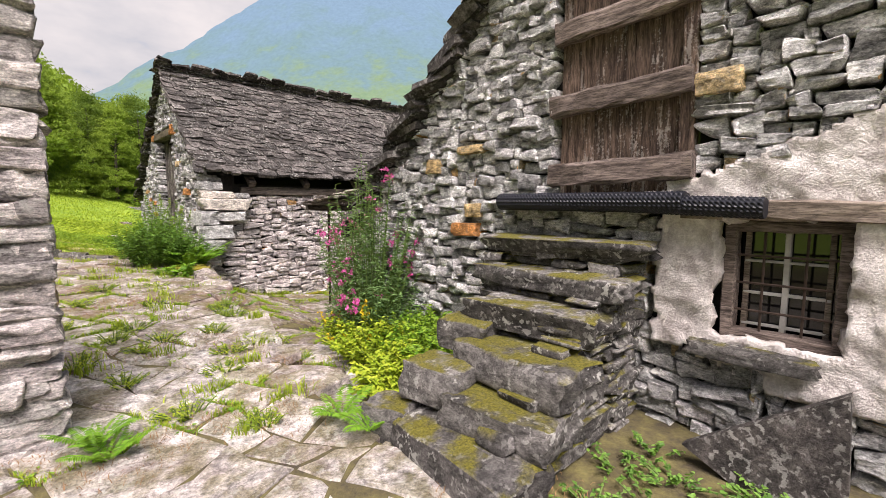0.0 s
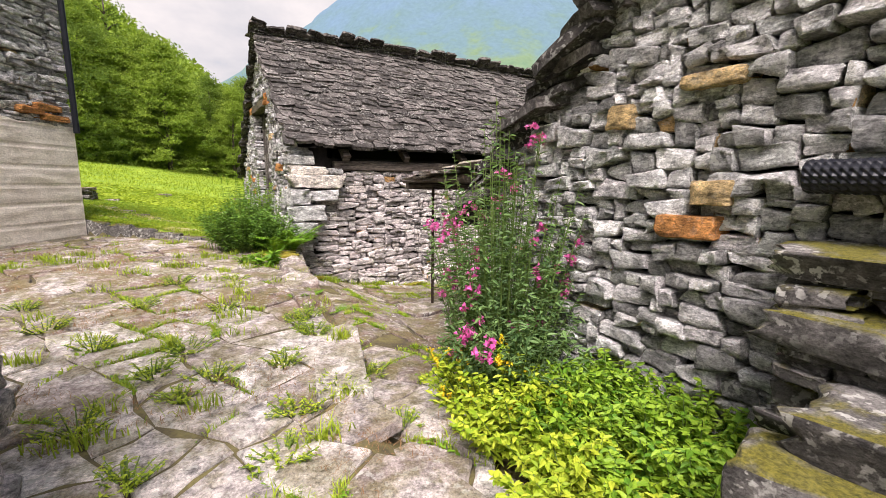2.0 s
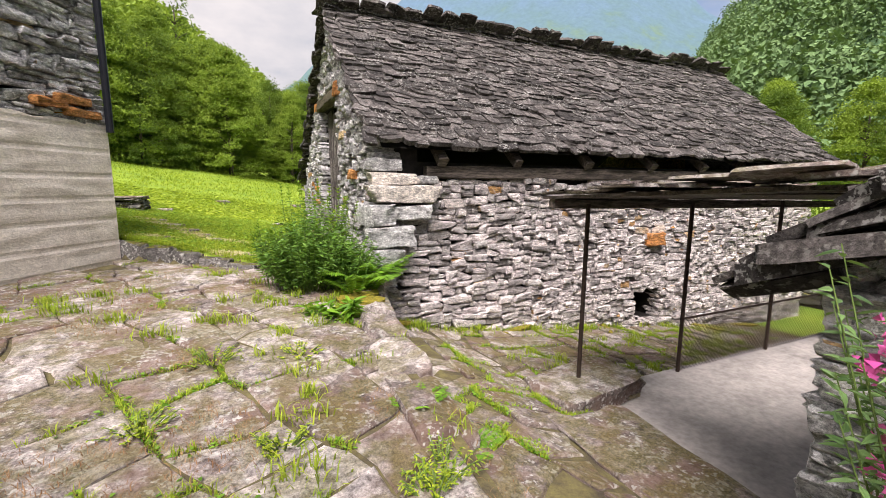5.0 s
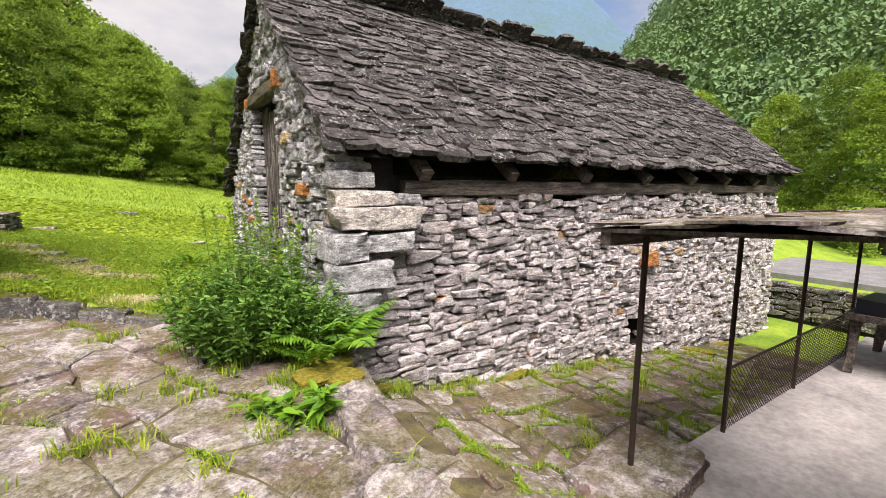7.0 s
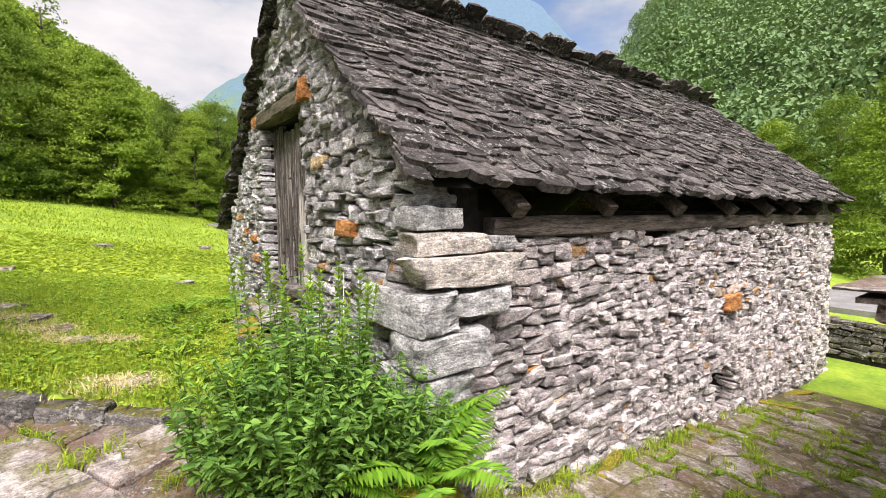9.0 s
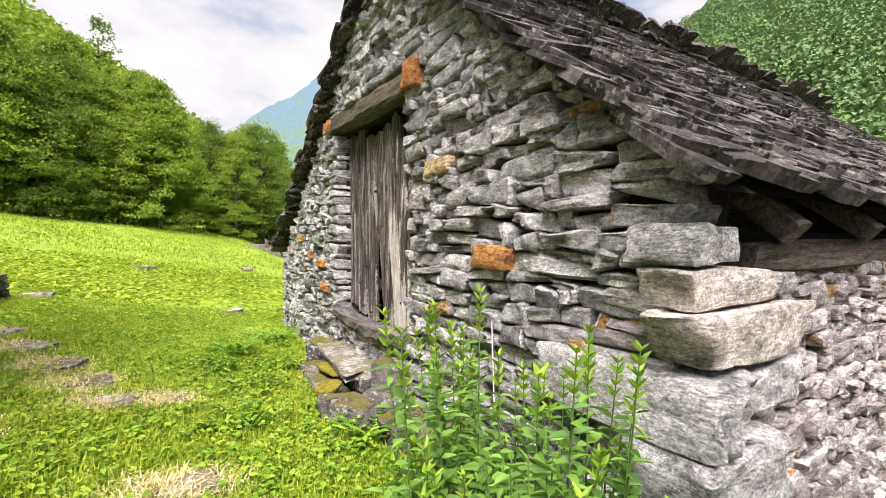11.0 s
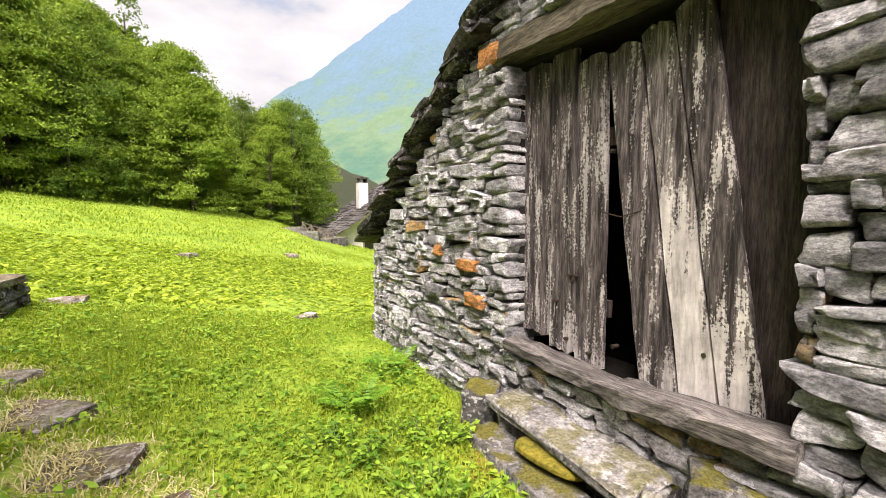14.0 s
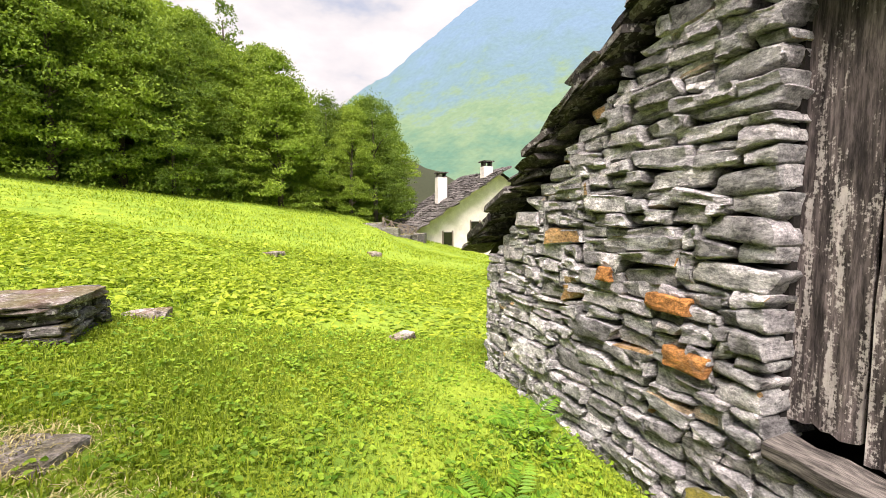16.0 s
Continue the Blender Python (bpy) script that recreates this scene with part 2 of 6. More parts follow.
M_TAN = stone_material("ochre_stone", [(0.0, (0.54, 0.38, 0.18)), (1.0, (0.66, 0.50, 0.28))], 0.2)
M_LEAF = leaf_material("tree_leaf", (0.075, 0.145, 0.018), (0.31, 0.42, 0.05), 0.35, 0.7, 0.3, 0.3)
M_LEAF2 = leaf_material("dark_tree_leaf", (0.045, 0.095, 0.016), (0.18, 0.27, 0.036), 0.35, 0.7, 0.3, 0.3)
M_BUSH = leaf_material("shrub_leaf", (0.05, 0.13, 0.025), (0.19, 0.36, 0.06))
M_FERN = leaf_material("fern_leaf", (0.07, 0.19, 0.015), (0.20, 0.38, 0.03))
M_YELLOWGREEN = leaf_material("yellowing_leaf", (0.20, 0.32, 0.015), (0.50, 0.56, 0.05))
M_BED = leaf_material("bed_leaf", (0.08, 0.20, 0.014), (0.31, 0.46, 0.04))
M_PEA = leaf_material("pea_leaf", (0.04, 0.09, 0.03), (0.16, 0.27, 0.09), 0.25)
M_GRASS = leaf_material("grass_blade", (0.14, 0.235, 0.02), (0.45, 0.535, 0.05), 0.45, own=0.45, patch=0.9)
M_STRAW = leaf_material("dry_straw", (0.42, 0.34, 0.13), (0.72, 0.64, 0.34), 0.2)
M_STEM = plain("green_stem", (0.11, 0.17, 0.04))
M_BARK = two_tone("bark", (0.05, 0.04, 0.03), (0.14, 0.115, 0.09), 6, bump=0.6, stretch=(1, 1, 0.3))
M_PINK = leaf_material("magenta_petal", (0.50, 0.05, 0.26), (0.80, 0.16, 0.48), 0.3)
M_YELLOW = leaf_material("yellow_petal", (0.70, 0.45, 0.01), (0.85, 0.62, 0.03), 0.3)
M_GLASS, _nt, _b = material("dark_window_glass", 0.08)
_b.inputs["Base Color"].default_value = (0.012, 0.011, 0.011, 1)
_b.inputs["Specular IOR Level"].default_value = 0.5

# ---- mesh helpers ----
rng = np.random.default_rng(7)


def mesh(name, verts, faces, mat, smooth=False):
    me = bpy.data.meshes.new(name)
    me.from_pydata([tuple(v) for v in verts] if not isinstance(verts, np.ndarray) else verts.tolist(), [], faces if isinstance(faces, list) else faces.tolist())
    me.materials.append(mat)
    if smooth:
        me.polygons.foreach_set("use_smooth", [True] * len(me.polygons))
        if smooth != True:
            me.set_sharp_from_angle(angle=radians(smooth))
    me.update()
    return me


def thing(name, at, label, category, group="", kind=""):
    e = new(name)
    e.empty_display_size = 0.2
    e.location = at
    return tagged(e, label, category, group, kind)


def part(name, me, parent, label=""):
    ob = new(name, me)
    ob.parent = parent
    if parent.type == "EMPTY":
        ob.matrix_parent_inverse = Matrix.Translation(-parent.location)
    return tagged(ob, label)


class Build:
    """Gathers boxes, tubes and loose faces into one mesh."""

    def __init__(self):
        self.v, self.f = [], []

    def add(self, verts, faces):
        n = len(self.v)
        self.v += [tuple(p) for p in verts]
        self.f += [[i + n for i in f] for f in faces]
        return self

    def box(self, lo, hi, m=None, wob=0.0):
        (a, b, c), (d, e, f) = lo, hi
        ps = [Vector(p) for p in ((a, b, c), (d, b, c), (d, e, c), (a, e, c), (a, b, f), (d, b, f), (d, e, f), (a, e, f))]
        if wob:
            ps = [p + Vector(rng.uniform(-wob, wob, 3)) for p in ps]
        if m:
            ps = [m @ p for p in ps]
        return self.add(ps, [[0, 3, 2, 1], [4, 5, 6, 7], [0, 1, 5, 4], [1, 2, 6, 5], [2, 3, 7, 6], [3, 0, 4, 7]])

    def beam(self, a, b, w, h, cuts=6, wob=0.012):
        """A hewn timber from a to b, with uneven edges."""
        a, b = Vector(a), Vector(b)
        d = (b - a).normalized()
        side = d.cross(Vector((0, 0, 1)))
        side = side.normalized() if side.length > 0.05 else Vector((1, 0, 0))
        up = side.cross(d).normalized()
        vs, fs = [], []
        ring = [(-0.5, -0.38), (-0.38, -0.5), (0.38, -0.5), (0.5, -0.38), (0.5, 0.38), (0.38, 0.5), (-0.38, 0.5), (-0.5, 0.38)]
        for i in range(cuts + 1):
            c = a.lerp(b, i / cuts)
            for s, u in ring:
                vs.append(c + side * (s * w + rng.uniform(-wob, wob)) + up * (u * h + rng.uniform(-wob, wob)))
        for i in range(cuts):
            for j in range(8):
                k = (j + 1) % 8
                fs.append([i * 8 + j, i * 8 + k, i * 8 + 8 + k, i * 8 + 8 + j])
        fs += [list(range(7, -1, -1)), [cuts * 8 + j for j in range(8)]]
        return self.add(vs, fs)

    def tube(self, pts, r0, r1=None, n=6):
        r1 = r0 if r1 is None else r1
        pts = [Vector(p) for p in pts]
        vs, fs = [], []
        for i, p in enumerate(pts):
            d = (pts[min(i + 1, len(pts) - 1)] - pts[max(i - 1, 0)]).normalized()
            s = d.cross(Vector((0.31, 0.2, 0.93)))
            s = s.normalized() if s.length > 0.05 else Vector((1, 0, 0))
            u = s.cross(d).normalized()
            r = r0 + (r1 - r0) * i / max(1, len(pts) - 1)
            for k in range(n):
                a = 2 * math.pi * k / n
                vs.append(p + s * (r * math.cos(a)) + u * (r * math.sin(a)))
        for i in range(len(pts) - 1):
            for k in range(n):
                q = (k + 1) % n
                fs.append([i * n + k, i * n + q, i * n + n + q, i * n + n + k])
        fs += [list(range(n - 1, -1, -1)), [(len(pts) - 1) * n + k for k in range(n)]]
        return self.add(vs, fs)

    def mesh(self, name, mat, smooth=False):
        return mesh(name, self.v, self.f, mat, smooth)


def rock_shape(seed, xs, ys, zs, rough=0.06, wedge=0.12, back=False, pull=(0.03, 0.03, 0.12), chip=0.05):
    """A unit block of split stone, -0.5 to 0.5, its face at +y: chipped edges, a wedge shape and an uneven face."""
    r = np.random.default_rng(seed)
    idx, vs, fs = {}, [], []
    off = r.uniform(-50, 50, 3)
    tx, tz, sh, sk = r.normal(0, wedge), r.normal(0, wedge * 0.6), r.normal(0, wedge), r.normal(0, wedge * 0.5)
    nx, ny, nz = len(xs) - 1, len(ys) - 1, len(zs) - 1

    def vert(i, j, k):
        if (i, j, k) in idx:
            return idx[i, j, k]
        p = np.array([xs[i], ys[j], zs[k]])
        e = int((abs(p) > 0.99).sum())
        q = p * (1 - np.array(pull) * (0, 0, 1, 2)[e])
        q = q + rough * np.array(noise.noise_vector(Vector(q * 1.2 + off))) * (1.1, 1.2, 1.3)
        q = q + chip * np.array(noise.noise_vector(Vector(q * (4.1, 3.0, 2.6) - off))) * (0.7, 1.3, 1.0)
        x, y, z = q
        x, z = x * (1 + tz * z) + sh * z * 0.6, z * (1 + tx * x) + sk * x
        idx[i, j, k] = len(vs)
        vs.append(np.array([x, y, z]) * 0.5)
        return idx[i, j, k]

    def quad(a, b, c, d):
        fs.append([vert(*a), vert(*b), vert(*c), vert(*d)])

    for i in range(nx):
        for k in range(nz):
            quad((i + 1, ny, k), (i, ny, k), (i, ny, k + 1), (i + 1, ny, k + 1))
            if back:
                quad((i, 0, k), (i + 1, 0, k), (i + 1, 0, k + 1), (i, 0, k + 1))
        for j in range(ny):
            quad((i, j, nz), (i + 1, j, nz), (i + 1, j + 1, nz), (i, j + 1, nz))
            quad((i + 1, j, 0), (i, j, 0), (i, j + 1, 0), (i + 1, j + 1, 0))
    for j in range(ny):
        for k in range(nz):
            quad((nx, j, k), (nx, j + 1, k), (nx, j + 1, k + 1), (nx, j, k + 1))
            quad((0, j + 1, k), (0, j, k), (0, j, k + 1), (0, j + 1, k + 1))
    return np.array(vs), fs


ROCKS = [rock_shape(100 + i, (-1, -0.9, -0.5, 0.05, 0.5, 0.9, 1), (-1, 0.5, 0.88, 1), (-1, -0.68, 0, 0.68, 1), 0.09 + 0.03 * (i % 3), 0.19, pull=(0.035, 0.03, 0.15), chip=0.085) for i in range(32)]
SLATES = [rock_shape(300 + i, (-1, -0.6, -0.15, 0.3, 0.65, 1), (-1, -0.2, 0.55, 1), (-1, 1), 0.10, 0.05, True, (0.06, 0.06, 0.05), 0.10) for i in range(16)]
BLOCKS = [rock_shape(500 + i, (-1, -0.93, -0.7, -0.35, 0, 0.35, 0.7, 0.93, 1), (-1, -0.9, -0.5, 0, 0.5, 0.9, 1), (-1, -0.75, -0.25, 0.25, 0.75, 1), 0.13, 0.07, True, (0.02, 0.025, 0.07), 0.09) for i in range(10)]


def pieces(parent, name, shapes, mats, mat, first=300, key=None):
    """Lays pieces (shape number, 4x4 matrix) on a wall or roof: the first of them, by key, as objects, the others as one mesh."""
    order = sorted(range(len(mats)), key=key) if key else list(range(len(mats)))
    data = {}
    for i in order[:first]:
        s, m = mats[i]
        if s not in data:
            data[s] = mesh(name, shapes[s][0], shapes[s][1], mat, 24)
        ob = new(name, data[s])
        ob.parent = parent
        ob.matrix_basis = m
    vs, fs, n = [], [], 0
    for i in order[first:]:
        s, m = mats[i]
        a = np.array(m)
        v = shapes[s][0] @ a[:3, :3].T + a[:3, 3]
        vs.append(v)
        fs += [[q + n for q in f] for f in shapes[s][1]]
        n += len(v)
    if vs:
        ob = new(name + "_infill", mesh(name + "_infill", np.vstack(vs), fs, mat, 24))
        ob.parent = parent
        tagged(ob, kind="stuff")


def pack(width, low, high, sizes, holes=(), seed=1, step=0.02):
    """Random coursing: fills a wall's face from below with stones (s, z, w, h). low and high give the foot and top along s."""
    r = np.random.default_rng(seed)
    n = int(width / step)
    level = np.array([low((i + 0.5) * step) for i in range(n)])
    top = np.array([high((i + 0.5) * step) for i in range(n)])
    (w0, w1), (h0, h1) = sizes
    out = []
    done = np.zeros(n, bool)
    for _ in range(20000):
        for a, b, c, d in holes:
            i0, i1 = int(a / step), int(b / step)
            sl = level[i0:i1]
            sl[(sl > c - 0.035) & (sl < d)] = d
        done = level > top - 0.03
        if done.all():
            break
        lv = np.where(done, 1e9, level)
        i = int(np.argmin(lv))
        z = level[i]
        j = i
        big = r.random()
        w = w0 + (w1 - w0) * big ** 1.7
        while j < n and abs(level[j] - z) < 0.028 and not done[j] and (j - i) * step < w:
            j += 1
        k = j
        while k < n and abs(level[k] - z) < 0.028 and not done[k] and (k - i) * step < w + w0 * 0.7:
            k += 1
        if (k - j) * step < w0 * 0.7:
            j = k
        ww = (j - i) * step
        h = h0 + (h1 - h0) * (0.25 * r.random() + 0.75 * r.random() * (0.35 + 0.65 * big))
        if ww < w0 * 0.6:
            nb = [level[q] for q in (i - 1, j) if 0 <= q < n and level[q] > z + 0.02]
            if nb:
                h = min(h, max(0.03, min(nb) - z))
        else:
            for q in (i - 1, j):
                if 0 <= q < n and 0.02 < level[q] - z and abs(level[q] - z - h) < 0.025:
                    h = level[q] - z
        for a, b, c, d in holes:
            s0, s1 = i * step, j * step
            if s1 > a + 0.01 and s0 < b - 0.01 and z < c and z + h > c - 0.02:
                h = max(0.03, c - z)
        h = min(h, max(0.035, float(top[i:j].max()) - z + 0.03))
        level[i:j] = z + h
        if ww > 0.03:
            out.append((i * step, z, ww, h))
    return out


def stone_wall(parent, stones, origin, along, out, mat, depth=0.3, seed=2, near=None, first=300, proud=0.03, batter=0.0, skip=None, lap=0.965, skew=3.2):
    """Hangs stones (s, z, w, h) on a face that starts at origin and runs along; out is the way that the face looks."""
    r = np.random.default_rng(seed)
    o, a, n = Vector(origin), Vector(along), Vector(out)
    up = Vector((0, 0, 1))
    mats, mid = [], []
    for s, z, w, h in stones:
        if skip and skip(s + w / 2, z + h / 2):
            continue
        d = depth * r.uniform(0.85, 1.15)
        p = r.uniform(-proud * 1.4, proud)
        c = o + a * (s + w / 2) + up * (z + h / 2) + n * (p - d / 2 - batter * z)
        tilt = r.normal(0, skew)
        m = Matrix((a, n, up)).transposed().to_4x4()
        m = Matrix.Translation(c) @ m @ pose(0, 0, 0, r.normal(0, 3), tilt, r.normal(0, 3))
        m = m @ Matrix.Diagonal((w * lap * (1 if r.random() < 0.5 else -1), d, h * 0.95, 1))
        mats.append((int(r.integers(len(ROCKS))), m))
        mid.append((s + w / 2, z + h / 2))
    key = (lambda i: (mid[i][0] - near[0]) ** 2 + (mid[i][1] - near[1]) ** 2) if near else None
    pieces(parent, "stone", ROCKS, mats, mat, first, key)


def slate_roof(parent, eave0, eave1, ridge0, ridge1, mat, row=0.115, size=(0.22, 0.5), depth=0.42, thick=0.04, seed=5, first=0, near=None, ragged=0.09, tilt=8.0):
    """Courses of split stone slabs from the eave to the ridge, each lapping the one below."""
    r = np.random.default_rng(seed)
    e0, e1, r0, r1 = (Vector(p) for p in (eave0, eave1, ridge0, ridge1))
    rise = (r0 - e0)
    rows = int(rise.length / row)
    mats, mid = [], []
    for i in range(rows + 1):
        f = i / rows
        a, b = e0.lerp(r0, f), e1.lerp(r1, f)
        x = (b - a).normalized()
        y = (e0 - r0).normalized()
        z = x.cross(y)
        if z.z < 0:
            z = -z
        length, s = (b - a).length, -r.uniform(0, ragged)
        sag = 0.035 * math.sin(f * 9)
        while s < length + ragged * 0.4:
            w = r.uniform(*size)
            d = depth * r.uniform(0.8, 1.15)
            t = thick * r.uniform(0.6, 1.5)
            dip = 0.03 * noise.noise(Vector((s * 0.6, f * 3, seed)))
            c = a + x * (s + w / 2) - y * (d / 2 - r.uniform(0.0, 0.1)) + z * (0.035 + dip + r.uniform(-0.012, 0.014))
            m = Matrix.Translation(c) @ Matrix((x, y, x.cross(y))).transposed().to_4x4()
            m = m @ pose(0, 0, 0, (tilt if x.cross(y).z > 0 else -tilt) + r.normal(0, 2.5), r.normal(0, 2.8), r.normal(0, 7)) @ Matrix.Diagonal((w * 1.03, d, t, 1))
            mats.append((int(r.integers(len(SLATES))), m))
            mid.append((s, f))
            s += w
    key = (lambda i: (mid[i][0] - near[0]) ** 2 + ((mid[i][1] - near[1]) * 4) ** 2) if near else None
    pieces(parent, "slate", SLATES, mats, mat, first, key)


def rake_stack(parent, low, high, mat, seed, step=0.075, size=(0.5, 0.42), reach=0.16, thick=0.055, tip=0.0):
    """Slabs laid one over another up the gable's edge, their ends standing out unevenly to -x."""
    r = np.random.default_rng(seed)
    a, c = Vector(low), Vector(high)
    n_ = int((c - a).length / step)
    mats = []
    for i in range(n_ + 1):
        p = a.lerp(c, i / n_)
        w, d = size[0] * r.uniform(0.7, 1.2), size[1] * r.uniform(0.7, 1.3)
        q = p + Vector((w / 2 - reach * r.uniform(0.1, 1.0), r.uniform(-0.06, 0.06), r.uniform(-0.02, 0.02)))
        mats.append((int(r.integers(len(SLATES))), Matrix.Translation(q) @ pose(0, 0, 0, tip + r.normal(0, 5), r.normal(0, 4), r.normal(0, 9)) @ Matrix.Diagonal((w, d, thick * r.uniform(0.6, 1.5), 1))))
    pieces(parent, "slab", SLATES, mats, mat, 120)


def leaf_faces(base, heading, normal, length, width, fold=0.18):
    """Folded leaf blades: arrays of foot, direction, normal; two triangles each."""
    base, heading, normal = (np.asarray(q, float) for q in (base, heading, normal))
    heading = heading / np.linalg.norm(heading, axis=1, keepdims=True).clip(1e-6)
    side = np.cross(heading, normal)
    side /= np.linalg.norm(side, axis=1, keepdims=True).clip(1e-6)
    nn = np.cross(side, heading)
    L, W = np.reshape(length, (-1, 1)), np.reshape(width, (-1, 1))
    mid = base + heading * L * 0.45
    v = np.stack([base, mid + side * W / 2 + nn * W * fold, base + heading * L - nn * L * 0.12, mid - side * W / 2 + nn * W * fold], 1).reshape(-1, 3)
    k = np.arange(len(base))[:, None] * 4
    f = np.concatenate([k + [0, 1, 2], k + [0, 2, 3]], 1).reshape(-1, 3)
    return v, f


def broad_leaves(base, heading, normal, length, width, fold=0.16):
    """Ovate leaf blades with a folded midrib and a bent tip; four triangles each."""
    base, heading, normal = (np.asarray(q, float) for q in (base, heading, normal))
    heading = heading / np.linalg.norm(heading, axis=1, keepdims=True).clip(1e-6)
    side = np.cross(heading, normal)
    side /= np.linalg.norm(side, axis=1, keepdims=True).clip(1e-6)
    nn = np.cross(side, heading)
    L, W = np.reshape(length, (-1, 1)), np.reshape(width, (-1, 1))
    low, high = base + heading * L * 0.28, base + heading * L * 0.66 - nn * L * 0.04
    v = np.stack([base, low + side * W * 0.5 + nn * W * fold, high + side * W * 0.36 + nn * W * fold * 0.6, base + heading * L - nn * L * 0.16, high - side * W * 0.36 + nn * W * fold * 0.6, low - side * W * 0.5 + nn * W * fold], 1).reshape(-1, 3)
    k = np.arange(len(base))[:, None] * 6
    f = np.concatenate([k + [0, 1, 2], k + [0, 2, 3], k + [0, 3, 4], k + [0, 4, 5]], 1).reshape(-1, 3)
    return v, f


def unit(n, r, up=0.0):
    v = r.normal(size=(n, 3))
    v[:, 2] += up
    return v / np.linalg.norm(v, axis=1, keepdims=True)


# ---- ground ----
def smooth(a, b, x):
    t = np.clip((np.asarray(x, float) - a) / (b - a), 0, 1)
    return t * t * (3 - 2 * t)


def terrace_z(x, y):
    return 0.05 * np.clip(y - 2.2, 0, 9) - 0.02 * np.clip(x - 0.5, -3, 3)


def yard_z(x, y):
    return -0.05 - 0.17 * smooth(3.2, 5.5, y) - 0.12 * np.clip(x - 2.2, 0, 8.6) * smooth(2.0, 5.0, y) - 0.13 * smooth(2.5, 3.4, x) * smooth(4.5, 6.5, y) - 0.4 * smooth(3.5, 4.0, x) * smooth(7.32, 7.2, y) * smooth(10.4, 10.2, x)


def meadow_z(x, y):
    return 0.62 - 0.17 * np.clip(x, -40, 6) + 0.1 * np.clip(y - 23, 0, 22) - 0.25 * np.clip(np.asarray(x, float) - 4.5, 0, 10) * smooth(25, 34, y)


def hill_d(x, y):
    return np.clip(-0.85 * x + 0.53 * y - 27, 0, 90)


def edge_x(y):
    """The line where the raised terrace drops to the lower path."""
    return np.interp(y, [3.4, 4.1, 5.3, 7.0, 8.0, 9.2], [1.5, 1.57, 1.9, 1.97, 2.08, 2.3])


def bound_y(x):
    """Where the terrace ends and the meadow starts."""
    return np.clip(10.95 - 0.68 * np.asarray(x, float), 9.45, 14)


def ground_z(x, y):
    x, y = np.asarray(x, float), np.asarray(y, float)
    west = terrace_z(x, y) + (meadow_z(x, y) - terrace_z(x, y)) * smooth(bound_y(x) - 0.08, bound_y(x) + 0.08, y)
    east = yard_z(x, y) + (meadow_z(x, y) - yard_z(x, y)) * smooth(11.5, 16, y)
    e = edge_x(y)
    k = smooth(e - 0.04, e + 0.04, x)
    return west * (1 - k) + east * k + 0.56 * hill_d(x, y)


def spread(lo, hi, step, far):
    core = list(np.arange(lo, hi + 1e-6, step))
    g, d = [], step
    while d < far:
        d *= 1.25
        g.append(d)
    acc = np.cumsum(g)
    return np.array([lo - a for a in acc[::-1]] + core + [hi + a for a in acc])


gx, gy = spread(-7, 13, 0.16, 900), spread(-4, 26, 0.16, 900)
GX, GY = np.meshgrid(gx, gy)
GZ = ground_z(GX, GY) - 0.05 * (GY < bound_y(GX)) * (GX > -6) * (GX < 9) * (GY > -3)
rough = np.array([noise.noise(Vector((a * 0.9, b * 0.9, 0))) * 0.035 + noise.noise(Vector((a * 0.25, b * 0.25, 4))) * 0.06 for a, b in zip(GX.ravel(), GY.ravel())]).reshape(GX.shape)
GZ += rough * smooth(10.5, 12, GY)
nx, ny = len(gx), len(gy)
I = np.arange(nx * ny).reshape(ny, nx)
gf = np.stack([I[:-1, :-1], I[:-1, 1:], I[1:, 1:], I[1:, :-1]], -1).reshape(-1, 4)
gm = mesh("ground", np.stack([GX, GY, GZ], -1).reshape(-1, 3), gf, M_MEADOW, True)
gm.materials.append(M_EARTH)
gm.materials.append(M_FOREST)
cx, cy = (GX[:-1, :-1] + 0.08).ravel(), (GY[:-1, :-1] + 0.08).ravel()
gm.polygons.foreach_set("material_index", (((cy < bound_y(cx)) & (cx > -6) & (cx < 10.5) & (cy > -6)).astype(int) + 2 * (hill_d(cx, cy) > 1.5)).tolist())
tagged(new("ground", gm), "green meadow and mossy earth around the old stone houses", "ground", kind="structure")


# ---- flagstones ----
def clip_poly(poly, px, py, nx_, ny_):
    out = []
    for i, a in enumerate(poly):
        b = poly[(i + 1) % len(poly)]
        da, db = (a[0] - px) * nx_ + (a[1] - py) * ny_, (b[0] - px) * nx_ + (b[1] - py) * ny_
        if da <= 0:
            out.append(a)
        if da * db < 0:
            t = da / (da - db)
            out.append((a[0] + (b[0] - a[0]) * t, a[1] + (b[1] - a[1]) * t))
    return out


